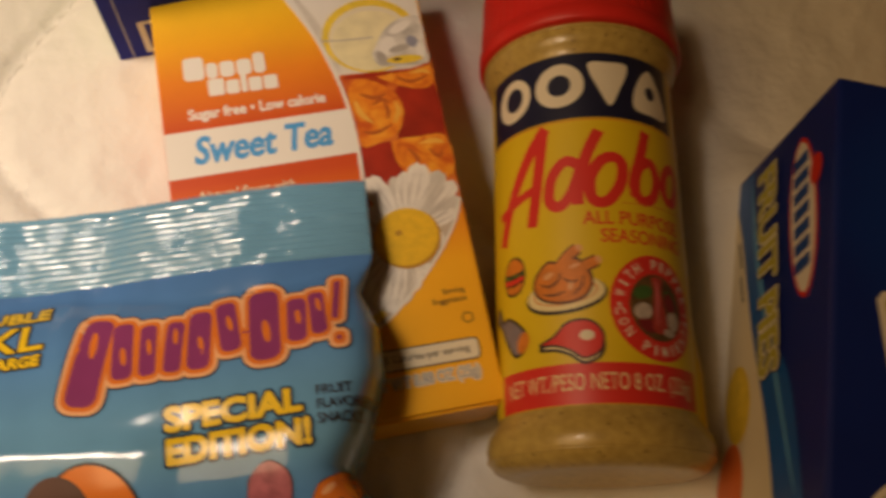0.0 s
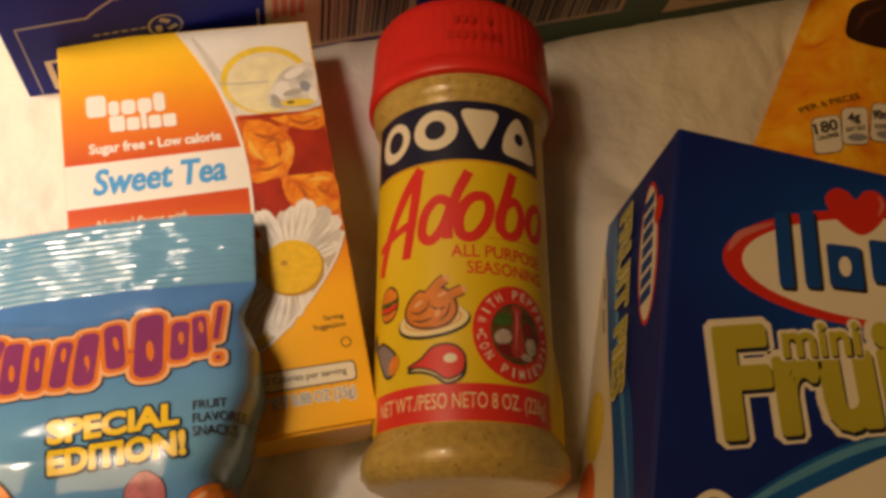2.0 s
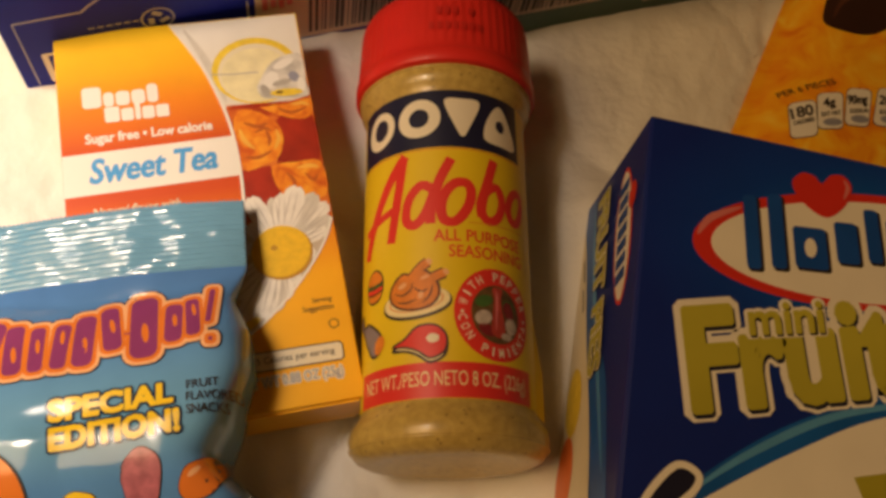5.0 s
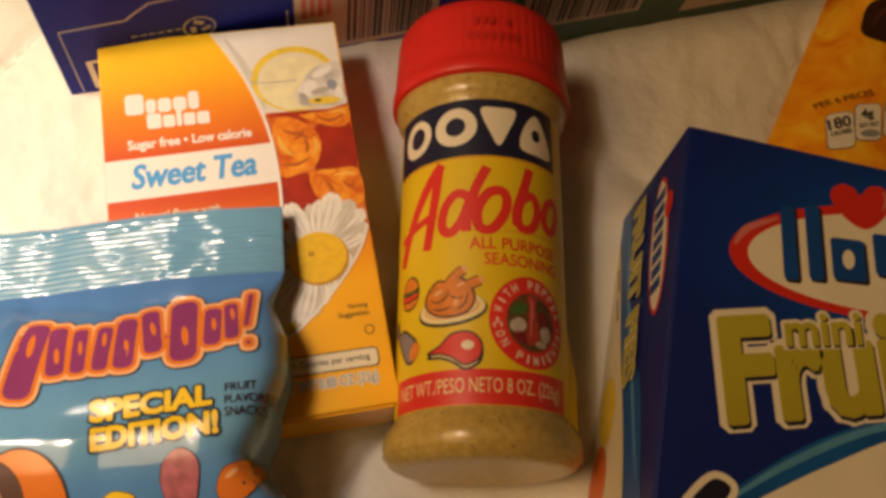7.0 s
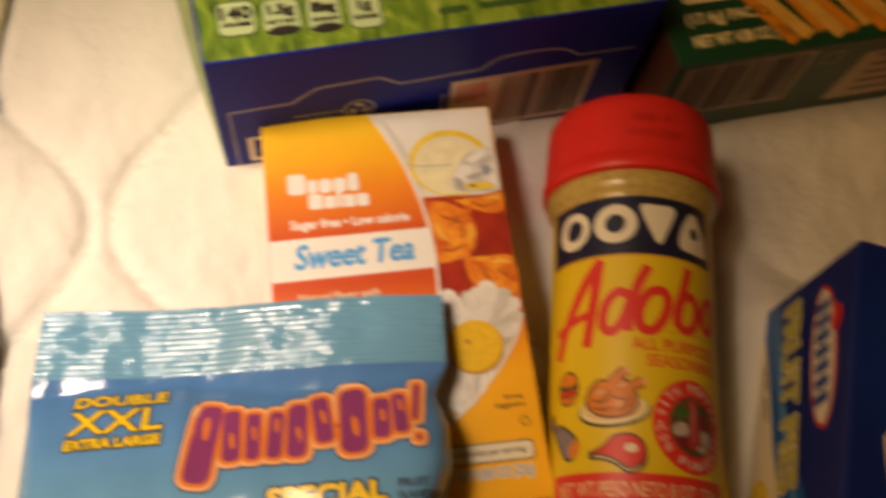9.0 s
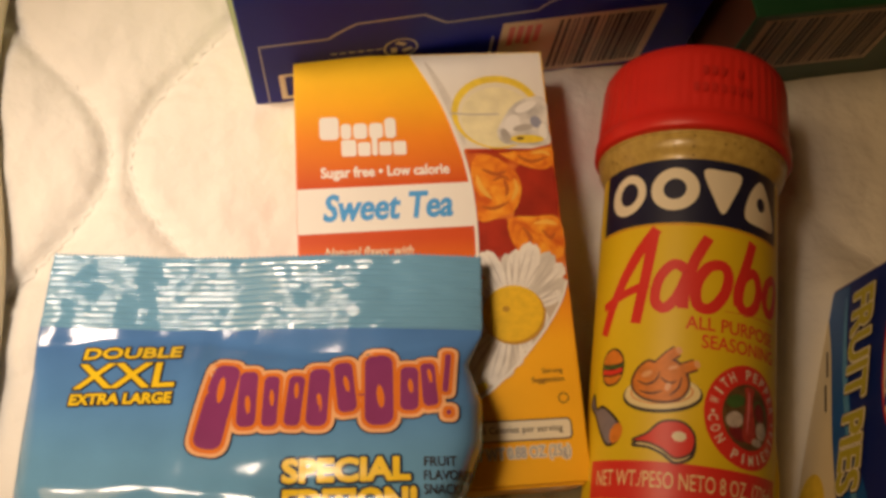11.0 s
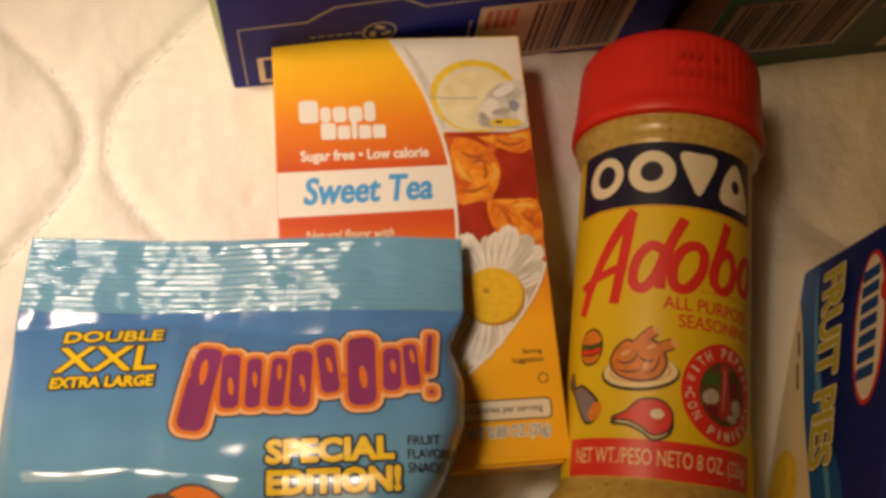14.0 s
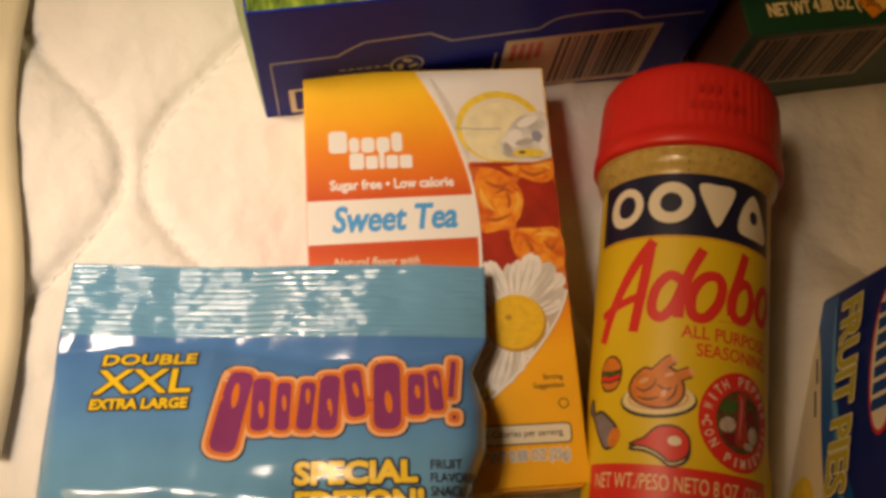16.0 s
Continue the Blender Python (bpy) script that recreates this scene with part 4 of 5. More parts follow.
def blue_prints():
    line = curve([(0.0047, 0.0385), (0.0267, 0.0391)], 4) + curve([(0.0267, 0.0391), (0.0300, 0.0420), (0.0358, 0.0462)], 6) + curve([(0.0358, 0.0462), (0.0573, 0.0474)], 4) + curve([(0.0573, 0.0474), (0.0649, 0.0415)], 4) \
        + curve([(0.0649, 0.0415), (0.0945, 0.0430)], 4) + curve([(0.0945, 0.0430), (0.1020, 0.0489), (0.1219, 0.0490), (0.1310, 0.0430)], 5) + [(0.1532, 0.0427)]
    clean = [p for k, p in enumerate(line) if not k or p != line[k - 1]]
    part("tear_line", blue_side(stroke(clean, 0.0009), 1), SLATE_LIGHT, BLUE, "pale tear line")
    part("tear_line", blue_side(stroke([(0.0047, 0.0385), (0.0047, 0.002)], 0.0005), 1), SLATE_LIGHT, BLUE)
    part("code_label", blue_side(poly([(0.0842, 0.0020), (0.1400, 0.0020), (0.1400, 0.0385), (0.0842, 0.0370)]), 1), CREAM, BLUE, "cream barcode panel")
    barcode(BLUE, blue_side, 0.1040, 0.1385, 0.0050, 0.0360, 5)
    for k in range(4):
        part("red_print_bar", blue_side(poly(round_rect(0.0868 + 0.003 * k, 0.0888 + 0.003 * k, 0.0230 + 0.001 * (k % 2), 0.0345, 0.0003)), 2), PINK, BLUE)
    part("recycling_mark", blue_side(ring(ellipse(0.0504, 0.0290, 0.0058, 0.0058), ellipse(0.0504, 0.0290, 0.0051, 0.0051)), 1), SLATE_LIGHT, BLUE, "recycling mark")
    for k in range(3):
        a = radians(90 + 120 * k)
        part("recycling_arrow", blue_side(poly(round_rect(0.0504 + 0.0026 * math.cos(a) - 0.0018, 0.0504 + 0.0026 * math.cos(a) + 0.0018, 0.0290 + 0.0026 * math.sin(a) - 0.0010, 0.0290 + 0.0026 * math.sin(a) + 0.0010, 0.0004, math.degrees(a) + 60)), 1), SLATE_LIGHT, BLUE)
    for k in range(6):
        part("print_bar", blue_side(poly(round_rect(0.0270 + 0.0030 * k, 0.0292 + 0.0030 * k, 0.0292, 0.0299, 0.0002)), 1), SLATE_LIGHT, BLUE)
    part("print_bar", blue_side(poly(round_rect(0.0812, 0.0820, 0.016, 0.030, 0.0002)), 1), SLATE_LIGHT, BLUE)
    part("white_frame", blue_side(ring(round_rect(0.0092, 0.0300, 0.0030, 0.0200, 0.0006), round_rect(0.0112, 0.0280, 0.0050, 0.0185, 0.0005)), 1), WHITE, BLUE, "white printed frame")
    top = 0.069
    for k, (x, w) in enumerate(((0.0065, 0.0128), (0.0208, 0.0128), (0.0350, 0.0118), (0.0485, 0.0115))):
        y0, y1 = 0.0085 - 0.0012 * k, 0.0225 - 0.0012 * k
        part("nutrition_badge", moved(poly(round_rect(x, x + w, y0, y1, 0.003, -2)), 0, 0, top + 0.00025), LIME_PALE, BLUE, "pale green nutrition badge")
        part("badge_line", moved(ring(round_rect(x, x + w, y0, y1, 0.003, -2), round_rect(x + 0.0006, x + w - 0.0006, y0 + 0.0006, y1 - 0.0006, 0.0025, -2)), 0, 0, top + 0.0004), GREENINK, BLUE)
        body, foot = (("140", "CALORIES"), ("1.5g", "SAT FAT"), ("85mg", "SODIUM"), ("1g", "SUGARS"))[k]
        inset = (0.0016, 0.0024, 0.0022, 0.0038)[k]
        part("lettering", moved(words(body, x + inset, x + w - inset, y0 + 0.0068, y0 + 0.0115, 0, 0.0, -2, 0.0003), 0, 0, top + 0.0005), DARK, BLUE, "dark badge figure")
        part("lettering", moved(words(foot, x + 0.0018, x + w - 0.0018, y0 + 0.0040, y0 + 0.0056, 0, 0.0, -2, 0.00012), 0, 0, top + 0.0005), DARK, BLUE)
        if k in (1, 2):
            part("print_bar", moved(poly(ellipse(x + w / 2, y0 + 0.0012, w * 0.40, 0.0018)), 0, 0, top + 0.0005), DARK, BLUE)
    for x, w in ((0.078, 0.010), (0.092, 0.020), (0.118, 0.012)):
        part("print_bar", moved(poly(round_rect(x, x + w, 0.0065, 0.0090, 0.0006)), 0, 0, top + 0.0004), GREENINK, BLUE)


blue_prints()


def green_carton():
    L, D, Hh = 0.20, 0.16, 0.049
    box = thing("green_snack_box", pose(0.1040, 0.1300, BED, 0, 0, 5.2), "dark green snack carton with orange food picture on top", "food box")
    card = part("carton", block(0, L, 0, D, 0, Hh), GREEN_BOX, box)
    bm = bmesh.new()
    vs = [bm.verts.new(p) for p in ((-0.00012, D - 0.001, 0.001), (-0.00012, 0.0006, 0.001), (-0.00012, 0.0006, Hh - 0.0006), (-0.00012, D - 0.001, Hh - 0.0006))]
    bm.faces.new(vs)
    part("end_panel", bm, BROWN_BOX, box, "brown end panel")
    return card


GREEN = green_carton()


def green_prints():
    def side(bm, layer):
        return bent(bm, lambda x, y, z: Vector((x, -0.00012 * layer, y)))

    top = 0.049
    part("code_label", side(poly([(0.0045, 0.0130), (0.0560, 0.0130), (0.0560, 0.0470), (0.0045, 0.0460)]), 1), PINK_CREAM, GREEN, "faded barcode panel")
    barcode(GREEN, side, 0.0070, 0.0540, 0.0150, 0.0455, 9)
    part("cream_panel", side(poly([(0.0760, 0.0070), (0.1900, 0.0070), (0.1900, 0.0400), (0.0800, 0.0400)]), 1), PINK_CREAM, GREEN, "cream ingredient panel")
    for k in range(5):
        part("print_bar", side(poly(round_rect(0.086, 0.150 - 0.01 * (k % 2), 0.012 + 0.006 * k, 0.0135 + 0.006 * k, 0.0004)), 2), BROWN_BOX, GREEN)
    part("small_mark", side(ring(round_rect(0.0615, 0.0690, 0.0360, 0.0440, 0.0005), round_rect(0.0623, 0.0682, 0.0368, 0.0432, 0.0004)), 1), PINK_CREAM, GREEN, "small printed square")
    part("lettering", moved(words("(17.4g) PACKS", 0.0085, 0.0420, 0.0150, 0.0212, 0, 0.0, 0, 0.0002), 0, 0, top + 0.0002), PALE_YELLOW, GREEN, "pale lettering")
    part("lettering", moved(words("NET WT 4.88 OZ (138g)", 0.0085, 0.0500, 0.0050, 0.0115, 0, 0.0, 0, 0.0002), 0, 0, top + 0.0002), PALE_YELLOW, GREEN)
    for k in range(3):
        part("print_bar", moved(poly(round_rect(0.0100, 0.036 - 0.004 * k, 0.0255 + 0.0085 * k, 0.0305 + 0.0085 * k, 0.0008)), 0, 0, top + 0.0002), PALE_YELLOW, GREEN)
    for k in range(16):
        a = radians(118 + 5 * math.sin(k * 2.1))
        x, y = 0.047 + 0.0062 * k, 0.0035 + 0.0016 * (k % 3)
        n = 0.13
        part("printed_stick", moved(stroke([(x, y), (x + n * math.cos(a) * 0.5, y + n * math.sin(a) * 0.5), (x + n * math.cos(a), y + n * math.sin(a))], 0.0056), 0, 0, top + 0.0002 + 0.00005 * (k % 4)), (STICK, STICK_DARK)[k % 2], GREEN, "orange food stick print")


green_prints()


def pie_carton():
    box = thing("fruit_pie_box", pose(0.1313, 0.0484, 0.0095, 0, 0, -21.5), "dark blue mini fruit pies carton with lime lettering", "food box")
    return box, part("carton", block(0, 0.215, -0.165, 0, 0, 0.0675, 0.0012), PIE_BLUE, box)


PIE, PIE_CARD = pie_carton()


def pie_prints():
    top = 0.0675

    def put(name, bm, material, layer=1, label=""):
        part(name, moved(bm, 0, 0, top + 0.00008 * layer), material, PIE_CARD, label)

    def side(name, bm, material, layer=1, label=""):
        part(name, bent(bm, lambda x, y, z: Vector((-0.00012 * layer - z, -x, y))), material, PIE_CARD, label)

    put("oval_rim", poly(ellipse(0.0685, -0.0300, 0.0540, 0.0185, 9, 60)), RED, 1, "red rim of the brand oval")
    put("oval", poly(ellipse(0.0700, -0.0300, 0.0500, 0.0160, 9, 60)), PIE_WHITE, 2, "white brand oval")
    put("oval_shine", stroke(curve([(0.0165, -0.036), (0.0200, -0.0300), (0.0290, -0.0245)]), 0.0022, taper=True), PINK, 3)
    # trade mark as plain bars
    for x0, x1, y0, y1 in ((0.0302, 0.0345, -0.0432, -0.0200), (0.0375, 0.0420, -0.0415, -0.0180), (0.0450, 0.0550, -0.0395, -0.0265), (0.0575, 0.0645, -0.0355, -0.0225), (0.0668, 0.0712, -0.0335, -0.0165), (0.0735, 0.0820, -0.0315, -0.0185), (0.0840, 0.0915, -0.0295, -0.0165), (0.0935, 0.1010, -0.0275, -0.0145)):
        put("trademark_edge", poly(round_rect(x0 + 0.0005, x1 + 0.0010, y0 - 0.0008, y1 - 0.0003, 0.0012, 6)), DARK, 3)
        put("trademark_bar", poly(round_rect(x0, x1, y0, y1, 0.0012, 6)), TEAL_DEEP, 4, "blue brand bar")
    for x, y in ((0.0500, -0.0330),):
        put("trademark_gap", poly(ellipse(x, y, 0.0018, 0.0030)), PIE_WHITE, 5)
    heart = curve([(0.0545, -0.0222), (0.0470, -0.0185), (0.0440, -0.0130), (0.0470, -0.0090), (0.0508, -0.0092), (0.0532, -0.0112), (0.0560, -0.0078), (0.0600, -0.0072), (0.0625, -0.0105), (0.0605, -0.0170)], 6, True)
    put("heart", poly(heart), RED, 6, "red heart")
    put("heart_shine", stroke(curve([(0.0600, -0.0085), (0.0612, -0.0110), (0.0600, -0.0150)]), 0.0012, taper=True), PINK, 7)
    # lower panel and swoosh
    put("swoosh", poly(curve([(0.0080, -0.1180), (0.0241, -0.1015), (0.0452, -0.0856), (0.0721, -0.0722), (0.1100, -0.0620), (0.1600, -0.0600)]) + [(0.2130, -0.0640), (0.2130, -0.0720)] + curve([(0.1600, -0.0680), (0.1100, -0.0700), (0.0720, -0.0810), (0.0440, -0.0950), (0.0180, -0.1180)])), TEAL, 1, "teal swoosh")
    put("swoosh_light", stroke(curve([(0.0180, -0.1090), (0.0350, -0.0950), (0.0600, -0.0800), (0.0950, -0.0690)]), 0.0022, taper=True), TEAL_PALE, 2)
    put("white_panel", poly(curve([(0.0120, -0.1180), (0.0216, -0.1100), (0.0453, -0.0935), (0.0720, -0.0785), (0.1100, -0.0680), (0.1600, -0.0660)]) + [(0.2135, -0.0700), (0.2135, -0.1635), (0.0012, -0.1635), (0.0012, -0.1380)]), PIE_WHITE, 2, "white lower panel")
    put("lime_slice", poly([(0.0625, -0.0965), (0.0900, -0.0880), (0.1050, -0.1150), (0.0760, -0.1250)]), LIME, 3, "olive green print")
    put("letter_shape", poly(curve([(0.0050, -0.1180), (0.0090, -0.1090), (0.0150, -0.1022), (0.0205, -0.1035), (0.0195, -0.1085), (0.0140, -0.1180)], 6, True)), NAVY, 3)
    put("letter_edge", stroke(curve([(0.0040, -0.1190), (0.0090, -0.1090), (0.0150, -0.1022), (0.0205, -0.1035), (0.0200, -0.1075), (0.0150, -0.1130)]), 0.0019), PIE_WHITE, 4, "white letter outline")
    # title
    for edge, dx, dy, material, layer in ((0.0034, 0.0, 0.0, PIE_WHITE, 4), (0.0016, 0.0006, -0.0009, NAVY, 5), (0.0015, 0.0, 0.0, LIME, 6)):
        put("title_lettering" if material is LIME else "lettering_edge", words("Fruit", 0.0192 + dx, 0.0822 + dx, -0.0872 + dy, -0.0598 + dy, 0.12, 0, 16, edge), material, layer, "lime green title lettering" if material is LIME else "")
    for edge, material, layer, dx in ((0.0013, PIE_WHITE, 7, 0.0), (0.0004, DARK, 8, 0.0005), (0.0004, LIME, 9, 0.0)):
        put("lettering", words("mini", 0.0330 + dx, 0.0555 + dx, -0.0630 - dx, -0.0545 - dx, 0.1, 0, 14, edge), material, layer)
    # side panel: x runs down the side, y upwards
    side("side_oval_rim", poly(ellipse(0.0320, 0.0500, 0.0245, 0.0085, 8)), RED, 1, "red rimmed side oval")
    side("side_oval", poly(ellipse(0.0320, 0.0500, 0.0230, 0.0072, 8)), PIE_WHITE, 2)
    for k in range(7):
        side("trademark_bar", poly(round_rect(0.0135 + 0.0052 * k, 0.0172 + 0.0052 * k, 0.0430 + 0.0006 * k, 0.0520 + 0.0006 * k, 0.0006, 6)), TEAL_DEEP, 3)
    side("side_heart", poly(ellipse(0.0220, 0.0575, 0.0045, 0.0035)), RED, 4, "small red heart")
    side("side_swoosh", poly(curve([(0.0020, 0.0130), (0.0250, 0.0180), (0.0577, 0.0330), (0.0800, 0.0480), (0.1200, 0.0600)]) + [(0.1630, 0.0640), (0.1630, 0.0010), (0.0012, 0.0010)]), TEAL, 1, "teal side swoosh")
    side("side_swoosh_light", stroke(curve([(0.0060, 0.0120), (0.0350, 0.0200), (0.0700, 0.0360), (0.1050, 0.0520)]), 0.0030, taper=True), TEAL_PALE, 2)
    side("side_panel", poly(curve([(0.0100, 0.0010), (0.0250, 0.0080), (0.0550, 0.0190), (0.0900, 0.0350), (0.1200, 0.0440)]) + [(0.1630, 0.0500), (0.1630, 0.0010)]), CREAM, 3, "cream side panel")
    side("lemon_print", poly(ellipse(0.0760, 0.0120, 0.0120, 0.0090, 20)), LEMON, 4, "yellow lemon print")
    side("apple_print", poly(ellipse(0.1000, 0.0100, 0.0130, 0.0095, 0)), ORANGE, 4)
    side("print_bar", poly(round_rect(0.0230, 0.0330, 0.0060, 0.0072, 0.0004, 20)), DARK, 4)
    side("print_bar", poly(round_rect(0.0350, 0.0450, 0.0090, 0.0102, 0.0004, 20)), DARK, 4)
    for edge, material, layer in ((0.0014, DARK, 5), (0.0010, PIE_WHITE, 6), (0.0005, LIME, 7)):
        side("side_lettering", words("FRUIT PIES", 0.0075, 0.0730, 0.0185, 0.0305, 0.1, 0, 8, edge), material, layer, "lime side lettering" if material is LIME else "")


pie_prints()


# ---------------------------------------------------------------- pouch of fruit snacks
POUCH = pose(0.0098, 0.0580, 0.0, 0, 0, -4.9)
PW, PL = 0.130, 0.150


def ease(t):
    t = min(1.0, max(0.0, t))
    return t * t * (3 - 2 * t)


def pouch_right(v):
    """The wavy right edge of the pouch."""
    return float(np.interp(v, (0, 0.16, 0.225, 0.30, 0.38, 0.49, 0.54, 0.57, 0.62, 0.8, 1.0), (0, 0.0, -0.0040, 0.0005, 0.0010, -0.0045, -0.0085, -0.0060, 0.0010, 0.001, -0.002)))


def pouch_z(x, y):
    """Height over the bed of the pouch's upper film; x to the left is minus, y downwards is minus."""
    v = min(1.0, max(0.0, -y / PL))
    r = pouch_right(v)
    u = min(1.0, max(0.0, (r - x) / (PW + r)))
    seal = 0.0335 - 0.012 * ease((u - 0.12) / 0.65)
    wrinkle = 0.0010 * noise.noise((x * 25, y * 25, 1.0)) + 0.0006 * noise.noise((x * 80, y * 30, 6.0))
    if v < 0.155:
        return seal + 0.003 * v / 0.155 + wrinkle
    t = (v - 0.155) / 0.845
    edge = seal + 0.003 - (seal - 0.008) * ease(t * 1.5)
    rise = (t - 0.40) / 0.40
    lean = 0.026 * min(u, 0.36) + 0.010 * max(0.0, u - 0.36)
    crest = 0.0560 - lean - (0.021 * rise * rise if rise < 0 else 0.036 * (rise / 1.5) ** 1.5)
    shape = max(0.0, 1 - abs(2 * u - 1) ** 13) ** 0.5
    z = edge + max(0.0, crest - edge) * shape + wrinkle
    z += (0.0008 * noise.noise((x * 30, y * 38, 5.0)) + 0.0014 * noise.noise((x * 11 + 2, y * 16, 9.0))) * ease(t / 0.1) * shape
    d = y + 0.0712 - 0.0048 * ease((x + 0.030) / 0.030) - 0.0012 * noise.noise((x * 60, 0, 4))
    z += 0.0013 * math.exp(-math.sqrt(d * d + 4e-7) / 0.0045) * shape
    z += 0.0011 * (0.3 - abs(noise.noise((x * 70, y * 55, 14)))) * ease((-0.058 - x) / 0.02) * ease((0.046 + y) / 0.012)
    for cx, cy, ax, ay, h in ((-0.050, -0.068, 0.02, 0.004, -0.0012), (-0.082, -0.045, 0.004, 0.02, 0.0012), (-0.012, -0.047, 0.009, 0.003, 0.0010)):
        z += h * math.exp(-((x - cx) / ax) ** 2 - ((y - cy) / ay) ** 2)
    return max(0.001, z)


def snack_pouch():
    pouch = thing("fruit_snack_pouch", POUCH, "glossy blue foil pouch of fruit snacks with crimped top seal", "snack bag")
    nu = 190
    vs = list(np.linspace(0, 0.155, 82)) + list(np.linspace(0.155, 1.0, 92))[1:]
    nv = len(vs) - 1
    bm = bmesh.new()
    rows = []
    for j in range(nv + 1):
        y = -PL * vs[j]
        row = []
        for i in range(nu + 1):
            u = i / nu
            v = vs[j]
            r = pouch_right(v)
            x = r - (PW + r) * u
            z = pouch_z(x, y)
            if v < 0.155:
                z += 0.00029 * math.sin(2 * math.pi * (y + 0.0004 * noise.noise((x * 40, y * 10, 3))) / 0.0019) * (0.55 + 0.9 * abs(noise.noise((x * 55, y * 60, 12))))
                z += 0.00036 * noise.noise((x * 170, round(y / 0.0019) * 5.1, 21)) * min(1.0, 4 * abs(math.cos(math.pi * y / 0.0019))) + 0.0007 * noise.noise((x * 52, y * 70, 27)) + 0.0005 * noise.noise((x * 130, y * 230, 33))
            if j == 0:
                y_ = y + (0.0008 if i % 2 else 0)
            else:
                y_ = y
            row.append(bm.verts.new((x, y_, z)))
        rows.append(row)
    seal_rows = 81
    top = rows
    low = [[bm.verts.new((v.co.x, v.co.y, (v.co.z - 0.0008) if j <= seal_rows else max(0.0005, min(v.co.z - 0.0008, 0.034 - 0.033 * ease((vs[j] - 0.155) / 0.845 * 1.4)))) ) for i, v in enumerate(r)] for j, r in enumerate(rows)]
    for j in range(nv):
        for i in range(nu):
            bm.faces.new((top[j][i], top[j + 1][i], top[j + 1][i + 1], top[j][i + 1]))
            bm.faces.new((low[j][i], low[j][i + 1], low[j + 1][i + 1], low[j + 1][i]))
    for j in range(nv):
        bm.faces.new((top[j][0], low[j][0], low[j + 1][0], top[j + 1][0]))
        bm.faces.new((top[j][nu], top[j + 1][nu], low[j + 1][nu], low[j][nu]))
    for i in range(nu):
        bm.faces.new((top[0][i], top[0][i + 1], low[0][i + 1], low[0][i]))
        bm.faces.new((top[nv][i], low[nv][i], low[nv][i + 1], top[nv][i + 1]))
    bmesh.ops.recalc_face_normals(bm, faces=bm.faces[:])
    seal = bm.copy()
    for m, keep in ((bm, False), (seal, True)):
        bmesh.ops.delete(m, geom=[f for f in m.faces if (f.calc_center_median().y > -PL * 0.155) != keep], context="FACES")
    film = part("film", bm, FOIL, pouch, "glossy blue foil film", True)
    part("top_seal", seal, FOIL_SEAL, pouch, "crimped pale blue top seal", True)

    def put(name, bm, material, layer=1, label="", lift=0.0):
        def lay(x, y, z):
            return Vector((x, y, pouch_z(x, y) + 0.00035 + 0.00004 * layer + z))
        part(name, bent(bm, lay, 0.003, 0.0014), material, film, label, True)

    # trade mark as plain rounded shapes along an arc
    spots = ((-0.0738, -0.0492, 0.0046, 0.0132, -7), (-0.0658, -0.0470, 0.0034, 0.0090, 3), (-0.0593, -0.0476, 0.0029, 0.0082, 2), (-0.0527, -0.0474, 0.0030, 0.0082, -2), (-0.0463, -0.0462, 0.0037, 0.0094, 0), (-0.0390, -0.0432, 0.0034, 0.0084, 9),
             (-0.0342, -0.0456, 0.0018, 0.0010, 0), (-0.0296, -0.0438, 0.0047, 0.0114, 2), (-0.0212, -0.0436, 0.0033, 0.0074, 0), (-0.0158, -0.0424, 0.0028, 0.0074, 4), (-0.0108, -0.0388, 0.0016, 0.0068, -6), (-0.0106, -0.0508, 0.0014, 0.0014, 0))

    def slab(x, y, a, b, turn, grow):
        a, b, y = a + grow, b + grow, y + 0.0016
        return poly(round_rect(x - a, x + a, y - b, y + b, min(a, b) * 0.72, turn))

    for k, spot in enumerate(spots):
        put("trademark_edge", slab(*spot, 0.0017), DARK_GLOW, 1 + 0.05 * k)
        put("trademark_edge", slab(*spot, 0.0013), PEACH, 2 + 0.05 * k)
        put("trademark_rim", slab(*spot, 0.0003), RUST, 3 + 0.05 * k)
        put("trademark_shape", slab(*spot, -0.0008), PURPLE, 4 + 0.05 * k)
        if spot[3] > 0.005 and spot[2] > 0.0025:
            x, y, a, b, t = spot
            put("trademark_gap", poly(ellipse(x + a * 0.1, y + 0.0016 + b * (0.35, -0.2, 0.1)[k % 3], a * 0.22, b * 0.30, t + 6)), RUST, 5)
    for body, x0, x1, y0, y1 in (("SPECIAL", -0.0540, -0.0210, -0.0683, -0.0626), ("EDITION!", -0.0533, -0.0192, -0.0764, -0.0706)):
        put("lettering_edge", words(body, x0, x1, y0, y1, 0, 0, 1.8, 0.0011), DARK_GLOW, 1)
        put("lettering", words(body, x0, x1, y0, y1, 0, 0, 1.8, 0.00045), YELLOW, 3, "yellow lettering")
    for k, body in enumerate(("FRUIT", "FLAVORED", "SNACKS")):
        put("lettering", words(body, -0.0172, (-0.0085, -0.0025, -0.0060)[k], -0.0640 - 0.0036 * k, -0.0614 - 0.0036 * k, 0, 0.01, 2.0), DARK, 1, "dark lettering")
    for k, body in enumerate(("DOUBLE", "XXL", "EXTRA LARGE")):
        put("lettering_edge", words(body, -0.1150, -0.0870, (-0.0333, -0.0428, -0.0478)[k], (-0.0297, -0.0352, -0.0447)[k], 0, 0.0, 2, 0.0007), DARK, 1)
        put("lettering", words(body, -0.1150, -0.0870, (-0.0333, -0.0428, -0.0478)[k], (-0.0297, -0.0352, -0.0447)[k], 0, 0.0, 2, 0.0002), YELLOW, 3, "yellow lettering")
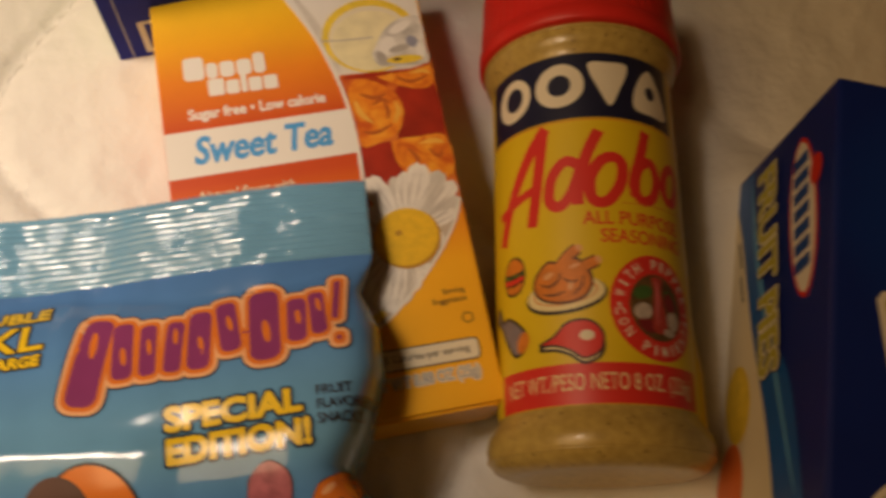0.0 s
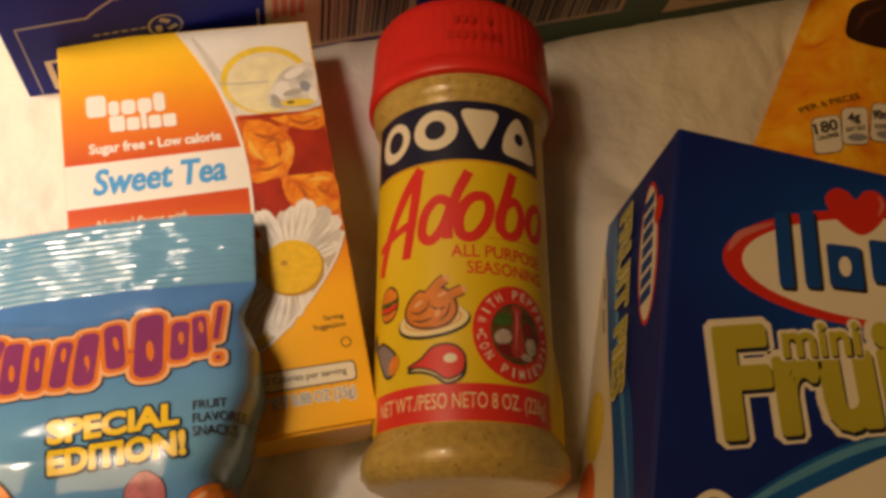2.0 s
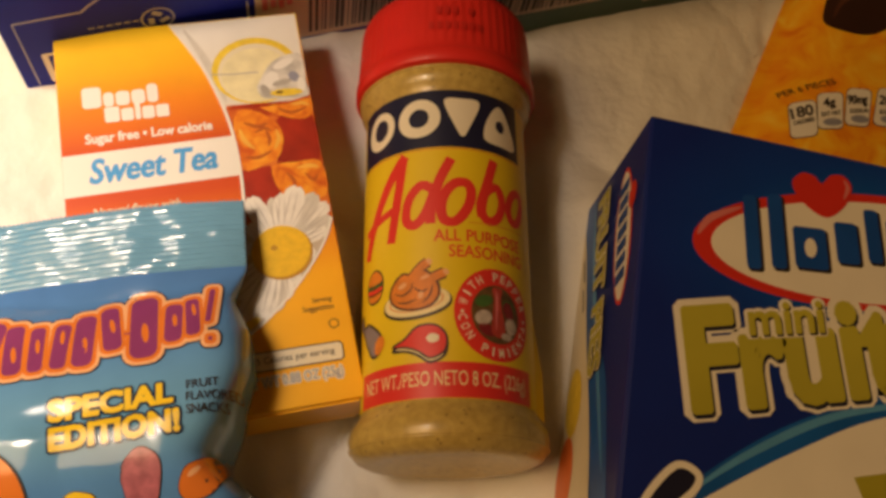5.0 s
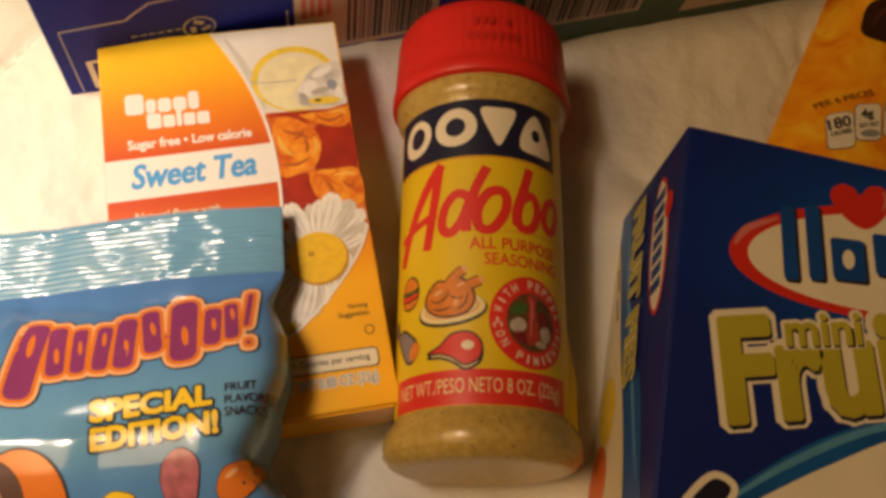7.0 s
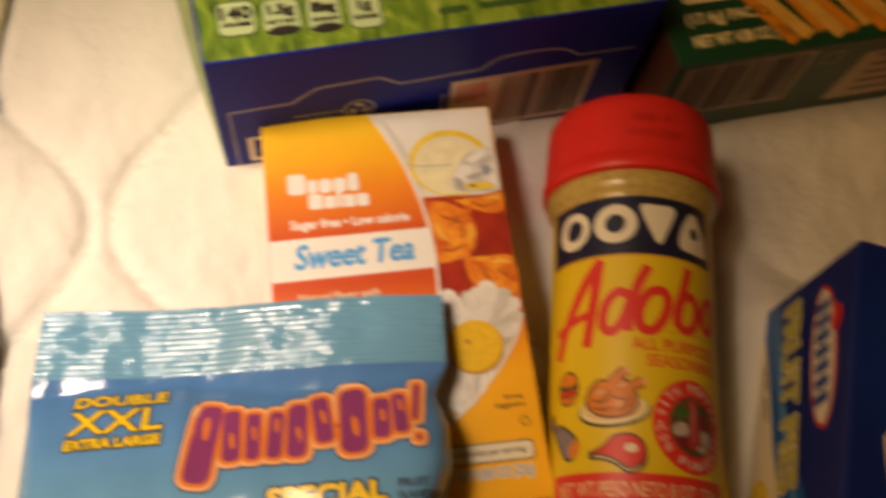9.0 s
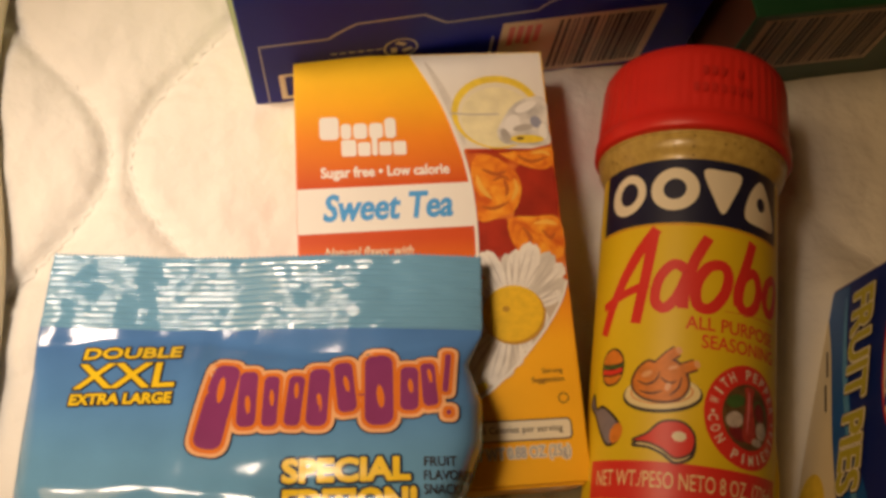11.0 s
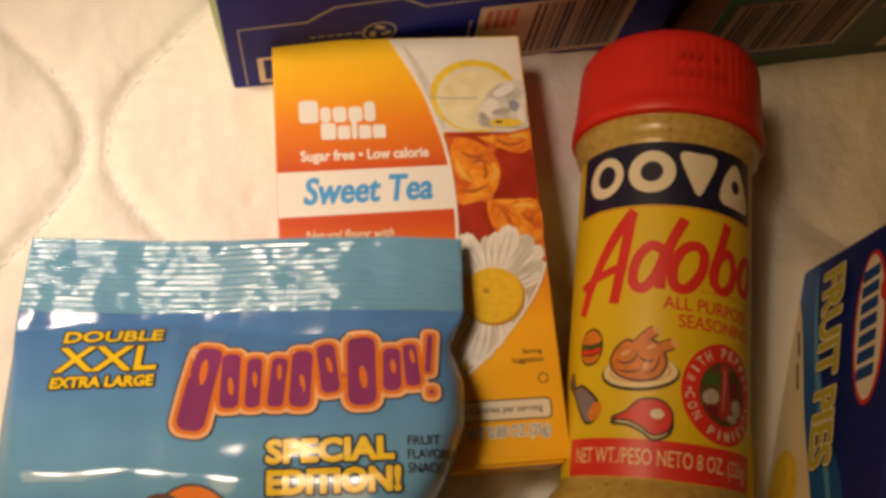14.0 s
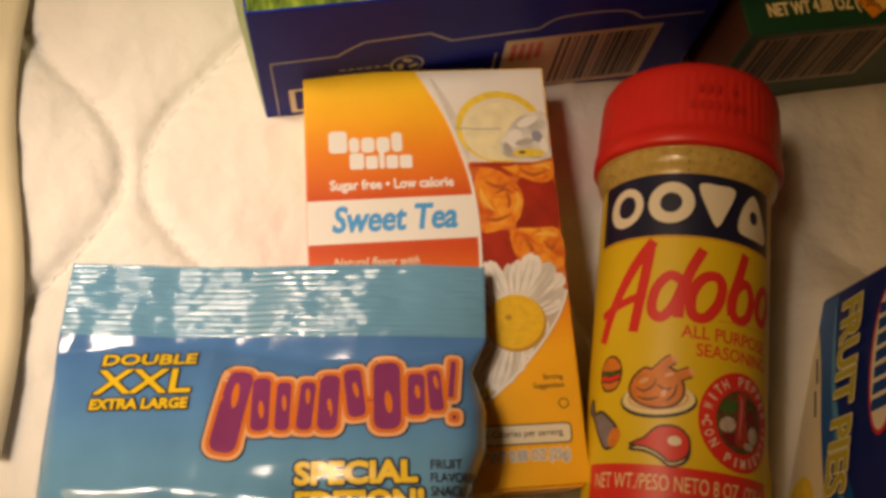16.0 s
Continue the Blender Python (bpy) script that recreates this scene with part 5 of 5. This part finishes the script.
    for x, y, a, b, t, m in ((-0.0294, -0.0862, 0.0052, 0.0078, 5, GUMMY), (-0.0138, -0.0880, 0.0068, 0.0046, 38, RUST), (-0.0480, -0.0930, 0.0070, 0.0050, 20, YELLOW), (-0.0200, -0.1080, 0.0060, 0.0060, 0, GUMMY), (-0.0400, -0.1150, 0.0066, 0.0050, 60, RUST)):
        rough_edge = 0.0014 if m is GUMMY else 0.0007
        for name, grow, paint, layer, label in (("sweet_edge", 0.0003, DARK, 1, ""), ("printed_sweet", 0.0, m, 2, "printed fruit sweet")):
            rim = [(px + rough_edge * noise.noise((px * 260, py * 260, 3)), py + rough_edge * noise.noise((px * 260, py * 260, 8))) for px, py in ellipse(x, y, a + grow, b + grow, t)]
            put(name, poly(rim), paint, layer, label)
        if m is not GUMMY:
            put("sweet_shine", poly(ellipse(x - a * 0.3, y + b * 0.4, a * 0.3, b * 0.16, t)), PEACH, 3)
    put("picture_edge", poly(ellipse(-0.0720, -0.0890, 0.0125, 0.0155, 12)), DARK, 1)
    put("picture_shape", poly(ellipse(-0.0720, -0.0890, 0.0118, 0.0148, 12)), RUST, 2, "plain orange printed shape")
    put("picture_shape", poly(ellipse(-0.0800, -0.0870, 0.0085, 0.0110, 12)), BROWN_BOX, 3)
    put("picture_shape", poly(ellipse(-0.0815, -0.0890, 0.0048, 0.0070, 12)), PEACH, 4)
    return pouch


snack_pouch()


# ---------------------------------------------------------------- orange pouch
CANDY_AT = pose(0.1985, 0.0715, BED, 0, 0, -37.7)
CANDY_INV = CANDY_AT.inverted()


def candy_z(x, y):
    """Height of the orange pouch's upper film, in its own directions."""
    e = min(x, 0.16 - x, y + 0.075, 0.17 - y)
    z = 0.0012 + 0.0145 * (1 - math.exp(-max(0, e - 0.004) / 0.012))
    return z + (0.0009 * noise.noise((x * 45, y * 45, 2)) + 0.0016 * noise.noise((x * 16, y * 16, 5))) * min(1, max(0, e / 0.012))


def candy_pouch():
    bag = thing("candy_pouch", CANDY_AT, "orange candy pouch lying flat with nutrition badges", "snack bag")
    xs, ys = np.linspace(0, 0.16, 50), np.linspace(-0.075, 0.17, 70)
    bm = bmesh.new()
    rows = [[bm.verts.new((x, y, candy_z(x, y))) for x in xs] for y in ys]
    for a, b in zip(rows, rows[1:]):
        for k in range(len(xs) - 1):
            bm.faces.new((a[k], a[k + 1], b[k + 1], b[k]))
    made = bmesh.ops.extrude_face_region(bm, geom=bm.faces[:])
    for v in made["geom"]:
        if isinstance(v, bmesh.types.BMVert):
            v.co.z = 0.0002
    bmesh.ops.recalc_face_normals(bm, faces=bm.faces[:])
    film = part("film", bm, CANDY, bag, "orange printed film", True)

    def put(name, bm, material, layer=1, label=""):
        def lay(x, y, z):
            p = CANDY_INV @ Vector((x, y, 0))
            return Vector((p.x, p.y, candy_z(p.x, p.y) + 0.0003 + 0.0001 * layer + z))
        part(name, bent(bm, lay, 0.004, 0.004), material, film, label, True)

    put("lettering", words("PER 6 PIECES", 0.2222, 0.2445, 0.0842, 0.0870, 0, 0.006, 0), DARK, 2, "dark lettering")
    def leaned(bm, y):
        for v in bm.verts:
            v.co.x += 0.28 * (v.co.y - y)
        return bm

    for k, (x, y) in enumerate(((0.2180, 0.0632), (0.2296, 0.0646), (0.2414, 0.0642), (0.2536, 0.0622))):
        turn = (-6, -9, -13, -17)[k]
        put("badge_edge", leaned(poly(round_rect(x - 0.0003, x + 0.0107, y - 0.0003, y + 0.0165, 0.0024, turn)), y), DARK, 1)
        put("nutrition_badge", leaned(poly(round_rect(x, x + 0.0104, y, y + 0.0162, 0.0022, turn)), y), WHITE, 2, "white nutrition badge")
        put("badge_figure", leaned(words(("180", "4g", "90mg", "20g")[k], x + (0.0010, 0.0028, 0.0010, 0.0016)[k], x + (0.0094, 0.0076, 0.0092, 0.0088)[k], y + 0.0090, y + 0.0140, 0, 0.0, turn + 6, 0.00022), y), DARK, 3)
        put("badge_words", leaned(words(("CALORIES", "SAT FAT", "SODIUM", "SUGARS")[k], x + 0.0012, x + 0.0092, y + 0.0060, y + 0.0079, 0, 0.0, turn + 6, 0.00010), y), DARK, 3)
        if k:
            put("badge_foot", leaned(poly(ellipse(x + 0.0052, y + 0.0028, 0.0040, 0.0017, turn)), y), SLATE, 3)
    put("chocolate_print", poly(curve([(0.2530, 0.1130), (0.2560, 0.1220), (0.2640, 0.1300), (0.2800, 0.1280), (0.2860, 0.1160), (0.2760, 0.1060), (0.2640, 0.1050)], 6, True)), CHOC, 2, "dark chocolate print")
    put("chocolate_shine", stroke(curve([(0.2570, 0.1160), (0.2640, 0.1230), (0.2740, 0.1250)]), 0.0018, taper=True), BROWN_BOX, 3)
    return bag


candy_pouch()


# ---------------------------------------------------------------- paper envelope
def envelope():
    env = thing("paper_envelope", pose(-0.1445, 0.0120, BED, 0, 0, 0), "creased cream paper envelope lying on the bed", "envelope")
    bm = bmesh.new()
    nx, ny = 30, 60
    rows = []
    for j in range(ny + 1):
        v = j / ny
        row = []
        for i in range(nx + 1):
            u = i / nx
            y = 0.26 * v
            x = -0.13 * u + 0.004 * math.sin(v * 9) * (1 - u)
            if j == 0:
                y += 0.0015 * (i % 2)
            z = 0.0015 + 0.010 * min(1, u * 3) + 0.006 * noise.noise((x * 26, y * 22, 4)) * min(1, u * 5) - 0.006 * abs(noise.noise((x * 34, y * 46, 8))) * min(1, u * 6) + 0.002
            row.append(bm.verts.new((x, y, z)))
        rows.append(row)
    for j in range(ny):
        for i in range(nx):
            bm.faces.new((rows[j][i], rows[j + 1][i], rows[j + 1][i + 1], rows[j][i + 1]))
    geom = bmesh.ops.extrude_face_region(bm, geom=bm.faces[:])
    for v in geom["geom"]:
        if isinstance(v, bmesh.types.BMVert):
            v.co.z = max(0.0, v.co.z - 0.0015)
    bmesh.ops.recalc_face_normals(bm, faces=bm.faces[:])
    part("sheet", bm, PAPER, env, "creased cream paper", True)
    mark = stroke(curve([(-0.0205, 0.1520), (-0.0180, 0.1550), (-0.0165, 0.1500), (-0.0195, 0.1430), (-0.0165, 0.1420), (-0.0145, 0.1435)]), 0.0013)
    part("ink_mark", moved(mark, 0, 0, 0.0155), DARK, env, "dark ink stroke")
    part("red_mark", moved(poly(round_rect(-0.0240, -0.0205, 0.0600, 0.0645, 0.0004, 20)), 0, 0, 0.0155), ORANGE, env, "small red print")
    return env


envelope()
